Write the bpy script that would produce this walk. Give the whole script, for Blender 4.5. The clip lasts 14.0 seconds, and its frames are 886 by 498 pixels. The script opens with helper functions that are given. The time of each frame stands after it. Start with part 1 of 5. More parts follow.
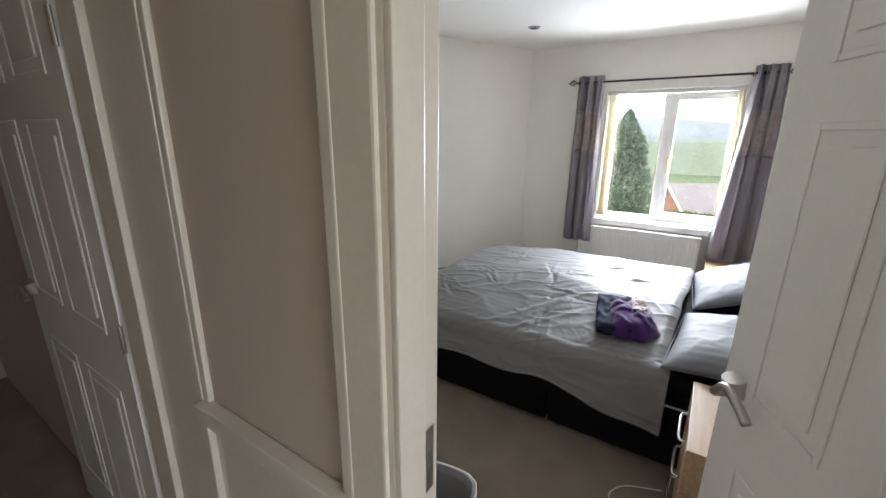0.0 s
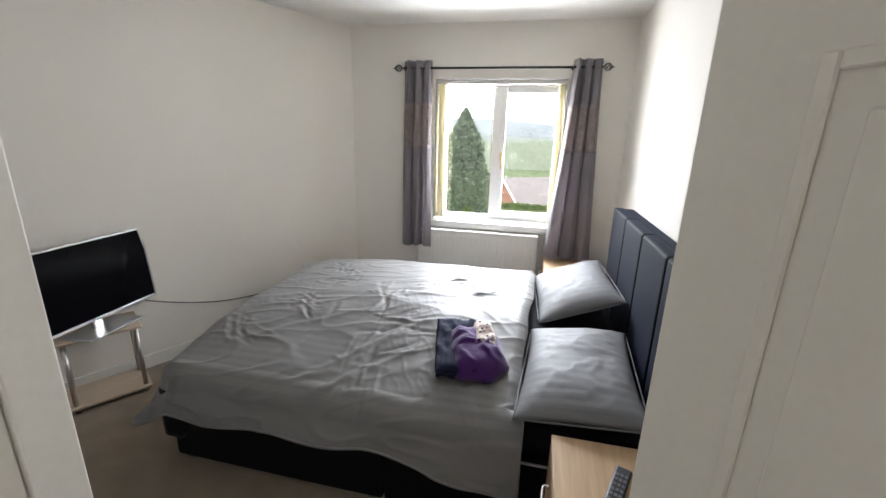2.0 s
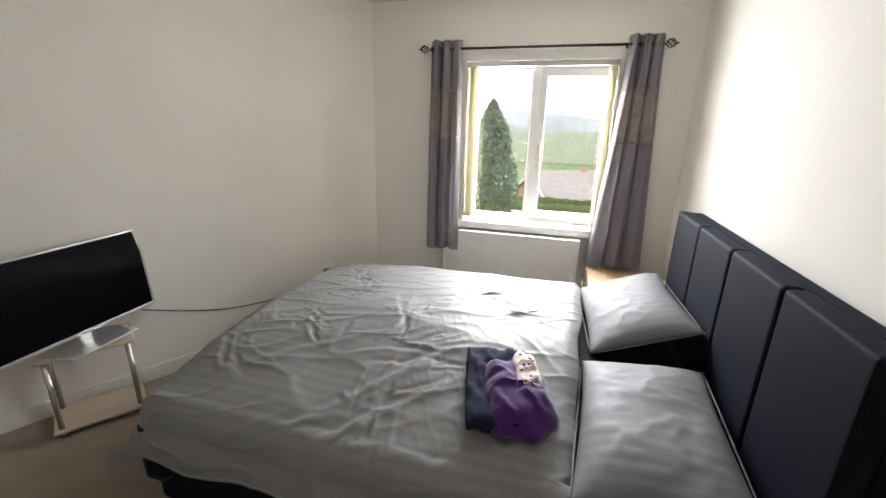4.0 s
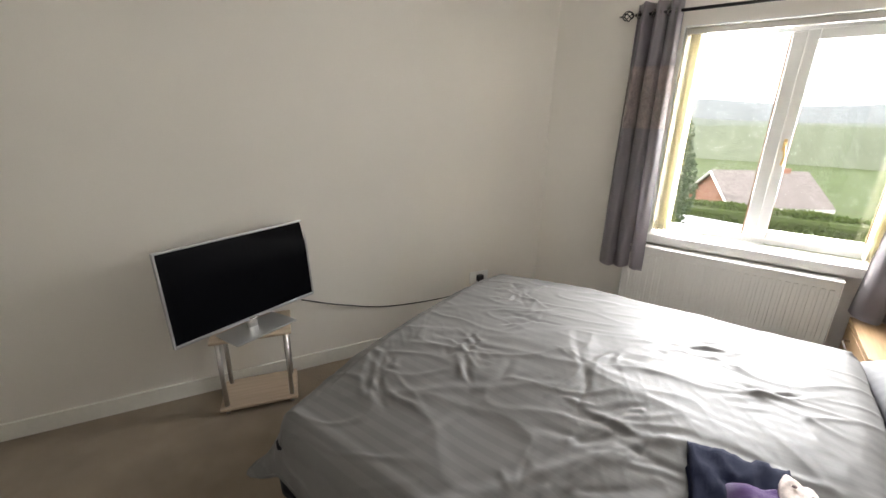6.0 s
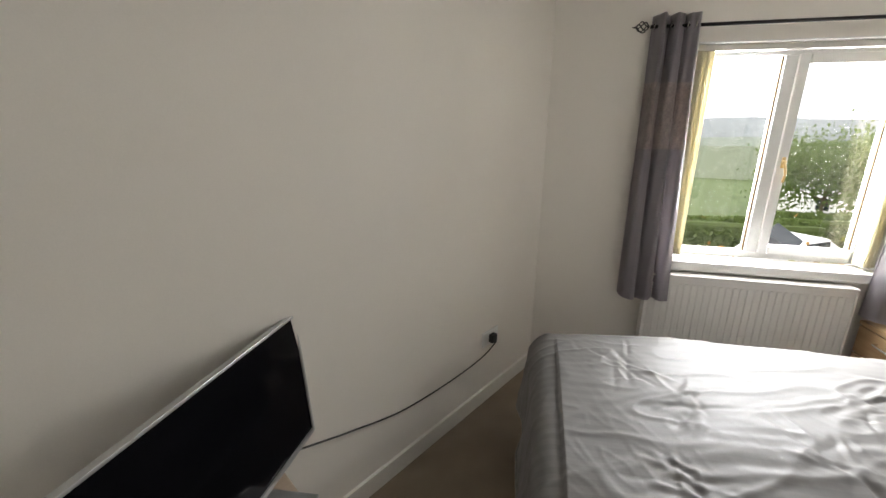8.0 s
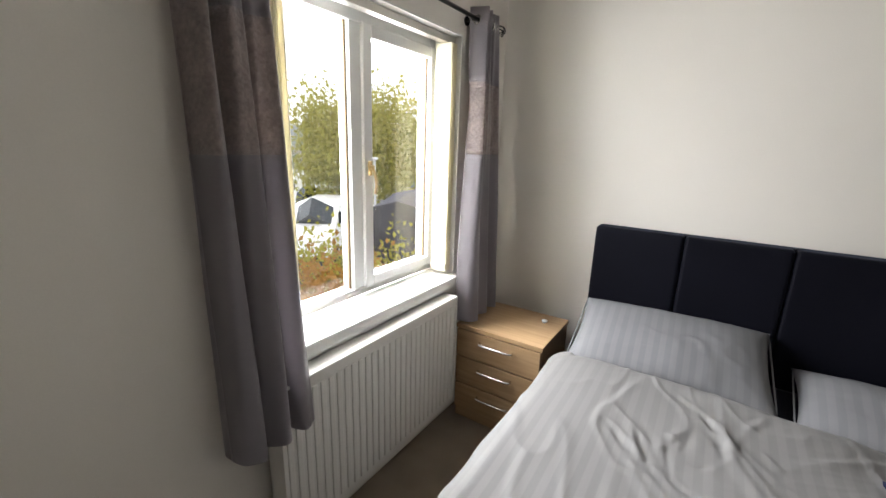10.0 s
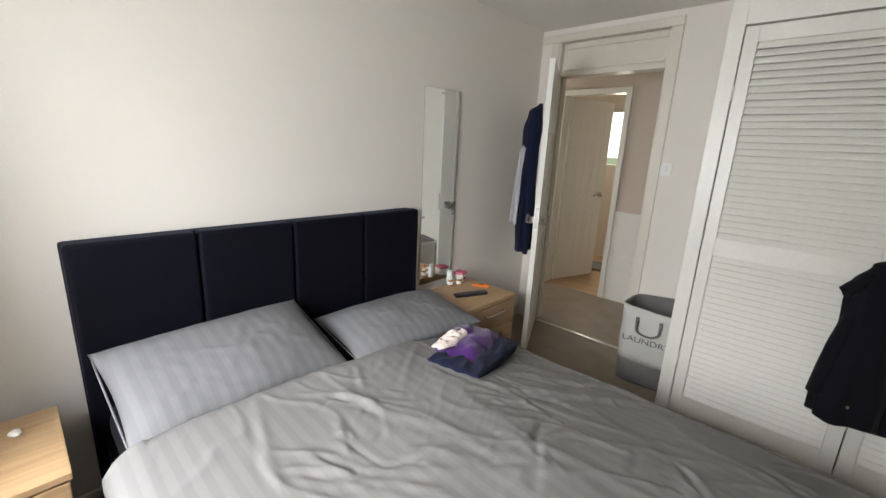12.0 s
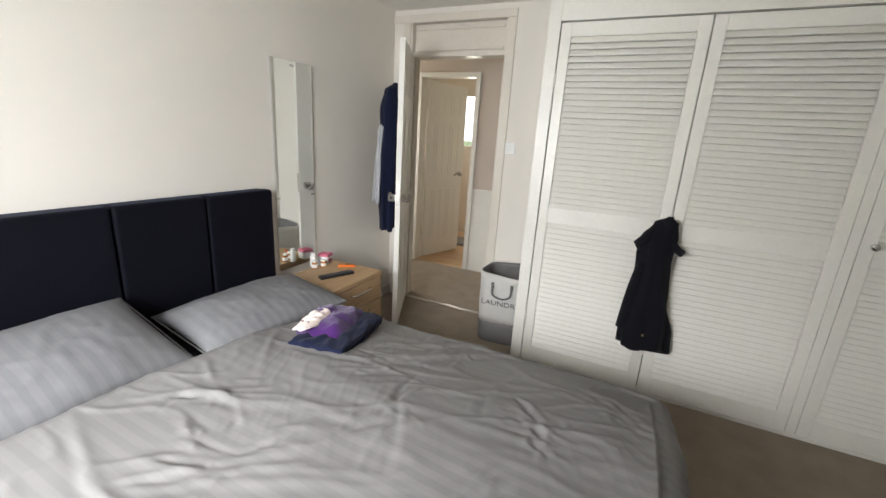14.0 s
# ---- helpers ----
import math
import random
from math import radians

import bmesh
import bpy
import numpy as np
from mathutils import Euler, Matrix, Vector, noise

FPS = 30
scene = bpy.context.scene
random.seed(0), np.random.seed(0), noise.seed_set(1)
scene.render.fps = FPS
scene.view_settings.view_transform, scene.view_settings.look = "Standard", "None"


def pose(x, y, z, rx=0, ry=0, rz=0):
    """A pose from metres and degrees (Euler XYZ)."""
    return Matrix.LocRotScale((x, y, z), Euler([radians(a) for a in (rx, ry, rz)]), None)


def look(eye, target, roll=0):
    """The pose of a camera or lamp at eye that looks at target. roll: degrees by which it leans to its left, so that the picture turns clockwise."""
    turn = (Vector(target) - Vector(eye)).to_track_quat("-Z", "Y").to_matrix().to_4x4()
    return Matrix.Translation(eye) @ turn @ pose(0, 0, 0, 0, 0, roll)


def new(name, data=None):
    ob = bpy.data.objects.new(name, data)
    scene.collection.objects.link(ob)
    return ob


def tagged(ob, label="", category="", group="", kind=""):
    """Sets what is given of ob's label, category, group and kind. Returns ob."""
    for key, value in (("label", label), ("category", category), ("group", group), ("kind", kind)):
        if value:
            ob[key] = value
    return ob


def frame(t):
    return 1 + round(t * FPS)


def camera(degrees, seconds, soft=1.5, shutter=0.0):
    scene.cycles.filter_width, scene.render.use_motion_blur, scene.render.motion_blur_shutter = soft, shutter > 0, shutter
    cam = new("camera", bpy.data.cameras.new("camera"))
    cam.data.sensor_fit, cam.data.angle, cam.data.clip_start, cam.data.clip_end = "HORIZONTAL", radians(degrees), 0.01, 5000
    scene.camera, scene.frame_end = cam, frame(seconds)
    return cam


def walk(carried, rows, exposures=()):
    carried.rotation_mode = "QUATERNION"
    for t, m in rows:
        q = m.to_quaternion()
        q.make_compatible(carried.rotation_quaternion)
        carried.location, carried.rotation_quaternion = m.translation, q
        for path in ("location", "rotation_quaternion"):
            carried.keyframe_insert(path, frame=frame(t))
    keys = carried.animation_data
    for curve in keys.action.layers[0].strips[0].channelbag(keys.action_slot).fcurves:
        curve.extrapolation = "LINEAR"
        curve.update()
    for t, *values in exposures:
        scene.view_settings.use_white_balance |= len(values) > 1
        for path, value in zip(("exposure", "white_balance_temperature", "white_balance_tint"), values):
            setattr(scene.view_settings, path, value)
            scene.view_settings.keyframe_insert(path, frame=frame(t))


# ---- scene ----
cam = camera(94.8, 14.0)
PATH = [
    (0, (2.021, -4.128, 1.538), (0.97, -2.514, 0.998), 0.6),
    (0.5, (2.065, -3.916, 1.473), (1.24, -2.166, 0.967), 0.3),
    (1, (2.056, -3.788, 1.491), (1.41, -1.968, 0.97), 0.8),
    (1.5, (2.012, -3.635, 1.49), (1.501, -1.774, 0.962), 1.3),
    (2, (1.967, -3.485, 1.5), (1.552, -1.604, 0.96), 1.6),
    (4.5, (1.782, -3.098, 1.477), (1.154, -1.297, 0.876), 1.3),
    (5, (1.685, -3.044, 1.471), (0.871, -1.327, 0.848), 1.4),
    (5.5, (1.61, -2.916, 1.473), (0.603, -1.309, 0.839), 1.3),
    (6, (1.547, -2.809, 1.46), (0.415, -1.283, 0.835), 1.0),
    (6.5, (1.373, -2.668, 1.437), (0.217, -1.149, 0.842), 0.7),
    (7, (1.116, -2.5, 1.456), (0.047, -0.907, 0.892), 0.2),
    (7.6, (0.740, -2.640, 1.460), (-0.042, -0.884, 0.909), 0.4),
    (8.2, (0.270, -2.500, 1.455), (0.035, -0.585, 0.927), 0.8),
    (8.8, (0.200, -1.950, 1.445), (0.668, -0.074, 0.934), 1.3),
    (9.5, (0.361, -1.417, 1.432), (1.572, 0.094, 0.932), 1.8),
    (10, (0.394, -1.157, 1.444), (2.015, -0.095, 0.949), 1.8),
    (10.5, (0.525, -0.979, 1.414), (2.386, -0.416, 0.946), 1.1),
    (11, (0.633, -0.884, 1.399), (2.576, -0.981, 0.935), 1.8),
    (11.5, (0.696, -0.75, 1.442), (2.433, -1.61, 0.949), 2.1),
    (12, (0.761, -0.612, 1.439), (2.079, -2.035, 0.952), 2.7),
    (12.5, (0.723, -0.609, 1.436), (1.699, -2.284, 0.942), 2.8),
    (13, (0.686, -0.616, 1.434), (1.42, -2.407, 0.931), 3.1),
    (13.5, (0.656, -0.617, 1.424), (1.29, -2.445, 0.917), 3.3),
    (14, (0.679, -0.623, 1.416), (1.487, -2.374, 0.884), 3.6),
]
walk(cam, [(t, look(e, g, r)) for t, e, g, r in PATH], [(0, 1.7, 5900, 10), (2, 1.65, 6100, 10), (5, 1.65, 6500, 10), (7, 1.5, 6600, 10), (9.5, 0.95, 6500, 10), (11, 0.75, 6350, 9), (12, 1.05, 6450, 9), (14, 1.4, 6450, 9)])

# ---- light ----
world = bpy.data.worlds.new("world")
scene.world = world
world.use_nodes = True
wn = world.node_tree.nodes
sky = wn.new("ShaderNodeTexSky")
sky.sky_type, sky.sun_disc = "NISHITA", False
sky.sun_elevation, sky.sun_rotation = radians(42), radians(200)
sky.air_density, sky.dust_density, sky.ozone_density = 1.0, 6.0, 0.6
cloud = wn.new("ShaderNodeMix")
cloud.data_type = "RGBA"
cloud.inputs["Factor"].default_value = 0.8
cloud.inputs["B"].default_value = (8.8, 8.9, 9.1, 1)
world.node_tree.links.new(sky.outputs[0], cloud.inputs["A"])
world.node_tree.links.new(cloud.outputs["Result"], wn["Background"].inputs[0])
wn["Background"].inputs[1].default_value = 0.15

sun = new("sun", bpy.data.lights.new("sun", "SUN"))
sun.data.energy, sun.data.angle, sun.data.color = 0.5, radians(14), (1.0, 0.96, 0.9)
sun.matrix_world = look((0, -3, 4), (0.6, 0, 0))


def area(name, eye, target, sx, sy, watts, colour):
    """An added area lamp that stands for the sky's light at or before an opening."""
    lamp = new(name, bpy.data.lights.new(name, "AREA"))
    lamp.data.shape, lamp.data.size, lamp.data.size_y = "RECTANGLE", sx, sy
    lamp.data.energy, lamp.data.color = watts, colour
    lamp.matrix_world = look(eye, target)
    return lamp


# unseen panel added out above the window to boost the sky's light indoors
area("window_sky_fill", (1.95, 3.0, 3.7), (1.6, -0.4, 1.25), 5.2, 2.3, 430, (0.97, 0.98, 1.0))
area("window_daylight", (1.63, 0.30, 1.45), (1.60, -1.0, 1.06), 0.98, 1.0, 37, (0.97, 0.98, 1.0))
area("bathroom_skylight", (3.2, -6.3, 1.65), (3.0, -5.0, 1.2), 0.66, 0.66, 5, (1.0, 0.93, 0.8))


# fill lamp added to brighten the landing; the end opening is made up
area("landing_fill", (3.72, -4.2, 1.45), (1.0, -4.1, 1.2), 0.8, 1.1, 4, (1.0, 0.95, 0.88))


# ---- materials ----
def mat(name, colour, rough=0.6, metal=0.0, vary=0.08, scale=6.0, fine=120.0, bump=0.05, sheen=0.0, dist=0.002, coat=0.0):
    """A surface with broad and fine variation in tone, and fine relief."""
    m = bpy.data.materials.new(name)
    m.use_nodes = True
    nt = m.node_tree
    b = nt.nodes["Principled BSDF"]
    co = nt.nodes.new("ShaderNodeTexCoord")
    n1, n2 = nt.nodes.new("ShaderNodeTexNoise"), nt.nodes.new("ShaderNodeTexNoise")
    n1.inputs["Scale"].default_value, n1.inputs["Detail"].default_value = scale, 4
    n2.inputs["Scale"].default_value, n2.inputs["Detail"].default_value = fine, 3
    add = nt.nodes.new("ShaderNodeMath")
    add.operation = "ADD"
    ramp = nt.nodes.new("ShaderNodeMapRange")
    ramp.inputs["From Min"].default_value, ramp.inputs["From Max"].default_value = 0.6, 1.4
    ramp.inputs["To Min"].default_value, ramp.inputs["To Max"].default_value = 1 - vary, 1 + vary
    mul = nt.nodes.new("ShaderNodeMix")
    mul.data_type, mul.blend_type = "RGBA", "MULTIPLY"
    mul.inputs["Factor"].default_value = 1
    mul.inputs["A"].default_value = (*colour, 1)
    bp = nt.nodes.new("ShaderNodeBump")
    bp.inputs["Strength"].default_value, bp.inputs["Distance"].default_value = bump, dist
    lk = nt.links.new
    lk(co.outputs["Object"], n1.inputs["Vector"])
    lk(co.outputs["Object"], n2.inputs["Vector"])
    lk(n1.outputs["Fac"], add.inputs[0])
    lk(n2.outputs["Fac"], add.inputs[1])
    lk(add.outputs[0], ramp.inputs["Value"])
    lk(ramp.outputs[0], mul.inputs["B"])
    lk(mul.outputs["Result"], b.inputs["Base Color"])
    lk(n2.outputs["Fac"], bp.inputs["Height"])
    lk(bp.outputs[0], b.inputs["Normal"])
    b.inputs["Roughness"].default_value, b.inputs["Metallic"].default_value = rough, metal
    b.inputs["Sheen Weight"].default_value = sheen
    b.inputs["Coat Weight"].default_value = coat
    return m


def wood(name, light, dark, axis=1, rough=0.45, stretch=14.0):
    """Straight-grained laminate; the grain runs along the given axis."""
    m = mat(name, light, rough, vary=0.06)
    nt = m.node_tree
    b = nt.nodes["Principled BSDF"]
    co = nt.nodes.new("ShaderNodeTexCoord")
    mp = nt.nodes.new("ShaderNodeMapping")
    s = [stretch * 4.0] * 3
    s[axis] = stretch * 0.22
    mp.inputs["Scale"].default_value = s
    n = nt.nodes.new("ShaderNodeTexNoise")
    n.inputs["Scale"].default_value, n.inputs["Detail"].default_value, n.inputs["Distortion"].default_value = 1.0, 5, 0.6
    r = nt.nodes.new("ShaderNodeValToRGB")
    r.color_ramp.elements[0].position, r.color_ramp.elements[1].position = 0.32, 0.68
    r.color_ramp.elements[0].color, r.color_ramp.elements[1].color = (*dark, 1), (*light, 1)
    lk = nt.links.new
    lk(co.outputs["Object"], mp.inputs[0])
    lk(mp.outputs[0], n.inputs["Vector"])
    lk(n.outputs["Fac"], r.inputs[0])
    lk(r.outputs[0], b.inputs["Base Color"])
    return m


def striped(name, a, b_, axis, width, rough_a, rough_b, vary=0.06, sheen=0.0):
    """Sateen cloth: bands of two weaves, alike in tone and unlike in gloss."""
    m = mat(name, a, rough_a, vary=vary, scale=3, fine=400, bump=0.12, sheen=sheen, dist=0.001)
    nt = m.node_tree
    b = nt.nodes["Principled BSDF"]
    co = nt.nodes.new("ShaderNodeTexCoord")
    sp = nt.nodes.new("ShaderNodeSeparateXYZ")
    mu, si = nt.nodes.new("ShaderNodeMath"), nt.nodes.new("ShaderNodeMath")
    mu.operation, si.operation = "MULTIPLY", "SINE"
    mu.inputs[1].default_value = math.pi / width
    rg, cr = nt.nodes.new("ShaderNodeMapRange"), nt.nodes.new("ShaderNodeMix")
    rg.inputs["From Min"].default_value, rg.inputs["From Max"].default_value = -0.25, 0.25
    rg.inputs["To Min"].default_value, rg.inputs["To Max"].default_value = 0, 1
    cr.data_type = "RGBA"
    cr.inputs["A"].default_value, cr.inputs["B"].default_value = (*a, 1), (*b_, 1)
    rr = nt.nodes.new("ShaderNodeMapRange")
    rr.inputs["To Min"].default_value, rr.inputs["To Max"].default_value = rough_a, rough_b
    lk = nt.links.new
    lk(co.outputs["Object"], sp.inputs[0])
    lk(sp.outputs[axis], mu.inputs[0])
    lk(mu.outputs[0], si.inputs[0])
    lk(si.outputs[0], rg.inputs["Value"])
    lk(rg.outputs[0], cr.inputs["Factor"])
    lk(rg.outputs[0], rr.inputs["Value"])
    old = b.inputs["Base Color"].links[0].from_node
    lk(cr.outputs["Result"], old.inputs["A"])
    lk(rr.outputs[0], b.inputs["Roughness"])
    return m


def pane_glass(name):
    m = bpy.data.materials.new(name)
    m.use_nodes = True
    nt = m.node_tree
    nt.nodes.remove(nt.nodes["Principled BSDF"])
    tr, gl, mx = nt.nodes.new("ShaderNodeBsdfTransparent"), nt.nodes.new("ShaderNodeBsdfGlossy"), nt.nodes.new("ShaderNodeMixShader")
    gl.inputs["Roughness"].default_value = 0.02
    mx.inputs[0].default_value = 0.05
    nt.links.new(tr.outputs[0], mx.inputs[1])
    nt.links.new(gl.outputs[0], mx.inputs[2])
    nt.links.new(mx.outputs[0], nt.nodes["Material Output"].inputs[0])
    return m


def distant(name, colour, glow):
    """Far backdrop; its mist is put into a pale colour and a faint glow."""
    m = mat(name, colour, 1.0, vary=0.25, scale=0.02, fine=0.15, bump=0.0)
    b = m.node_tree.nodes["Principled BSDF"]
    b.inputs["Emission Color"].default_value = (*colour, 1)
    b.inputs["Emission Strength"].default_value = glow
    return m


def let_through(m, colour, amount):
    """Thin cloth or leaf that passes part of the light."""
    nt = m.node_tree
    tl, mx = nt.nodes.new("ShaderNodeBsdfTranslucent"), nt.nodes.new("ShaderNodeMixShader")
    tl.inputs["Color"].default_value = (*colour, 1)
    mx.inputs[0].default_value = amount
    nt.links.new(nt.nodes["Principled BSDF"].outputs[0], mx.inputs[1])
    nt.links.new(tl.outputs[0], mx.inputs[2])
    nt.links.new(mx.outputs[0], nt.nodes["Material Output"].inputs[0])


M_WALL = mat("wall_paint", (0.79, 0.75, 0.69), 0.85, vary=0.03, scale=2.0, fine=260, bump=0.06)
M_CEIL = mat("ceiling_paint", (0.80, 0.78, 0.74), 0.9, vary=0.02, scale=2.0, fine=200, bump=0.05)
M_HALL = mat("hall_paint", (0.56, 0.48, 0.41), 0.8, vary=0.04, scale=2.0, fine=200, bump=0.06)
M_GLOSS = mat("white_gloss_paint", (0.78, 0.76, 0.70), 0.35, vary=0.04, scale=5, fine=60, bump=0.05)
M_CREAM = mat("cream_gloss_paint", (0.72, 0.67, 0.585), 0.35, vary=0.05, scale=5, fine=60, bump=0.05)
M_DOOR = mat("white_door_paint", (0.79, 0.77, 0.72), 0.4, vary=0.03, scale=5, fine=90, bump=0.08)
M_CARPET = mat("beige_carpet", (0.27, 0.21, 0.145), 1.0, vary=0.28, scale=7, fine=420, bump=0.9, dist=0.006, sheen=0.2)
M_UPVC = mat("white_upvc", (0.64, 0.64, 0.63), 0.28, vary=0.02, scale=4, fine=40, bump=0.02)
M_GASKET = mat("brown_gasket", (0.20, 0.13, 0.06), 0.7)
M_SILL = mat("white_sill", (0.74, 0.73, 0.71), 0.3, vary=0.03)
M_RAD = mat("radiator_enamel", (0.78, 0.76, 0.72), 0.35, vary=0.03)
M_GLASS = pane_glass("window_glass")
M_BLIND = mat("cream_blind_fabric", (0.84, 0.80, 0.66), 0.8, vary=0.06, fine=300, bump=0.2)
M_CHROME = mat("brushed_chrome", (0.62, 0.61, 0.59), 0.25, metal=1.0, vary=0.04, bump=0.02)
M_STEEL = mat("satin_nickel", (0.50, 0.48, 0.45), 0.35, metal=1.0, vary=0.04, bump=0.02)
M_BRASS = mat("brass_handle", (0.55, 0.40, 0.20), 0.35, metal=1.0, vary=0.08)
M_IRON = mat("black_iron", (0.025, 0.023, 0.022), 0.45, metal=0.6, vary=0.1)
M_CURT = mat("grey_satin_curtain", (0.34, 0.31, 0.33), 0.38, vary=0.07, scale=5, fine=500, bump=0.1, sheen=0.3)
M_BAND = mat("crushed_taupe_band", (0.40, 0.33, 0.31), 0.45, vary=0.35, scale=18, fine=90, bump=0.8, sheen=0.6, dist=0.004)
M_DUVET = striped("grey_sateen_duvet", (0.165, 0.16, 0.157), (0.19, 0.184, 0.18), 1, 0.022, 0.5, 0.6)
M_PILLOW = striped("grey_sateen_pillow", (0.155, 0.155, 0.162), (0.178, 0.177, 0.183), 1, 0.022, 0.56, 0.66)
M_SHEET = mat("navy_sheet", (0.006, 0.006, 0.011), 0.7, vary=0.12, fine=300, bump=0.15, sheen=0.05)
M_DIVAN = mat("black_velvet_divan", (0.0035, 0.0032, 0.0045), 0.85, vary=0.2, fine=300, bump=0.15, sheen=0.02)
M_HEADB = mat("navy_velvet_headboard", (0.0035, 0.0036, 0.0075), 0.7, vary=0.25, scale=4, fine=300, bump=0.12, sheen=0.02)
M_OAK = wood("oak_laminate", (0.47, 0.315, 0.175), (0.37, 0.235, 0.12), 1)
M_ASH = wood("pale_ash_laminate", (0.56, 0.45, 0.34), (0.47, 0.37, 0.27), 1)
M_SCREEN = mat("black_screen", (0.004, 0.004, 0.005), 0.12, vary=0.02, bump=0.0)
M_SILVER = mat("silver_plastic", (0.50, 0.50, 0.50), 0.3, metal=0.7, vary=0.03, bump=0.02)
M_BLACK = mat("black_plastic", (0.015, 0.015, 0.017), 0.5, vary=0.1)
M_KEY = mat("grey_rubber_key", (0.09, 0.09, 0.10), 0.6, vary=0.1)
M_WHITE = mat("white_plastic", (0.82, 0.82, 0.80), 0.35, vary=0.02)
M_PURPLE = mat("purple_jersey", (0.05, 0.012, 0.1), 0.85, vary=0.15, scale=12, fine=350, bump=0.4, sheen=0.3)
M_NAVY = mat("navy_cloth", (0.010, 0.013, 0.034), 0.9, vary=0.2, scale=10, fine=350, bump=0.4, sheen=0.05)
M_BLACKC = mat("black_coat_cloth", (0.007, 0.007, 0.010), 0.9, vary=0.2, scale=10, fine=350, bump=0.3, sheen=0.05)
M_GREYC = mat("pale_grey_cloth", (0.42, 0.42, 0.44), 0.85, vary=0.12, scale=10, fine=350, bump=0.4)
M_FLORAL = mat("floral_cotton", (0.70, 0.60, 0.56), 0.85, vary=0.3, scale=45, fine=120, bump=0.2)
M_MOTIF = mat("printed_flower", (0.20, 0.15, 0.15), 0.85, vary=0.3)
M_BASKET = mat("basket_linen", (0.56, 0.55, 0.52), 0.9, vary=0.08, scale=12, fine=450, bump=0.4)
M_BASKG = mat("basket_grey_felt", (0.17, 0.165, 0.16), 0.9, vary=0.12, scale=12, fine=450, bump=0.4)
M_PRINT = mat("dark_print", (0.10, 0.10, 0.10), 0.9)
M_MIRROR = mat("mirror_silvering", (0.86, 0.88, 0.86), 0.015, metal=1.0, vary=0.01, bump=0.0)
M_ORANGE = mat("orange_plastic", (0.85, 0.20, 0.02), 0.4, vary=0.08)
M_AMBER = mat("amber_plastic", (0.42, 0.17, 0.03), 0.25, vary=0.1)
M_PINK = mat("pink_card", (0.62, 0.16, 0.24), 0.6, vary=0.1)
M_CABLE = mat("black_cable", (0.02, 0.02, 0.02), 0.5)
M_LAMIN = wood("hall_wood_floor", (0.50, 0.33, 0.18), (0.38, 0.23, 0.11), 0, 0.35, 5)
M_BRICK = mat("red_brick", (0.30, 0.15, 0.10), 0.9, vary=0.2, scale=3, fine=20, bump=0.2)
M_ROOF = mat("brown_roof_tile", (0.19, 0.165, 0.155), 0.9, vary=0.2, scale=2, fine=10, bump=0.3)
M_RENDER = mat("white_render", (0.80, 0.79, 0.76), 0.9, vary=0.06)
M_GRASS = mat("grass", (0.075, 0.105, 0.03), 0.95, vary=0.35, scale=0.6, fine=14, bump=0.8, dist=0.05)
M_ROAD = mat("asphalt", (0.06, 0.06, 0.063), 0.9, vary=0.2, scale=1, fine=40, bump=0.3)
M_LEAF = mat("hedge_leaf", (0.085, 0.12, 0.03), 0.7, vary=0.5, scale=3, fine=20, bump=0.0)
M_CONIF = mat("conifer_leaf", (0.085, 0.12, 0.065), 0.8, vary=0.4, scale=3, fine=20, bump=0.0)
M_AUTUMN = mat("yellow_green_leaf", (0.30, 0.29, 0.06), 0.7, vary=0.5, scale=1.5, fine=12, bump=0.0)
M_RUSSET = mat("russet_leaf", (0.26, 0.14, 0.035), 0.7, vary=0.5, scale=2, fine=12, bump=0.0)
M_BARK = mat("bark", (0.12, 0.085, 0.06), 0.95, vary=0.3, bump=0.6)
M_VAN = mat("white_van_paint", (0.82, 0.82, 0.82), 0.3, vary=0.03)
M_CARGLASS = mat("dark_vehicle_glass", (0.03, 0.035, 0.04), 0.1, vary=0.02)
M_TYRE = mat("tyre_rubber", (0.02, 0.02, 0.02), 0.8)
M_DARK = mat("dark_block", (0.05, 0.05, 0.06), 0.8, vary=0.2)
M_POST = mat("galvanised_post", (0.55, 0.56, 0.56), 0.5, metal=0.3)
# mist painted in: pale base colours that also glow a little
M_HILL = distant("hill_painted_mist", (0.17, 0.185, 0.192), 0.35)
M_FIELD = distant("field_painted_mist", (0.15, 0.17, 0.145), 0.3)
M_TOWN = distant("town_painted_mist", (0.125, 0.145, 0.10), 0.25)


let_through(M_BLIND, (0.92, 0.89, 0.78), 0.55)
let_through(M_AUTUMN, (0.45, 0.42, 0.07), 0.45)
let_through(M_RUSSET, (0.45, 0.24, 0.05), 0.45)
let_through(M_LEAF, (0.16, 0.24, 0.05), 0.35)
let_through(M_CONIF, (0.14, 0.2, 0.09), 0.3)
for m_ in (M_DUVET, M_PILLOW):
    m_.node_tree.nodes["Principled BSDF"].inputs["Specular IOR Level"].default_value = 0.22
velvet = M_HEADB.node_tree.nodes["Principled BSDF"].inputs
velvet["Sheen Weight"].default_value, velvet["Sheen Roughness"].default_value = 0.07, 0.3
velvet["Sheen Tint"].default_value = (0.35, 0.5, 0.95, 1)
for m_ in (M_SHEET, M_DIVAN, M_HEADB, M_BLACKC, M_NAVY, M_PURPLE, M_SCREEN):
    m_.node_tree.nodes["Principled BSDF"].inputs["Specular IOR Level"].default_value = 0.12


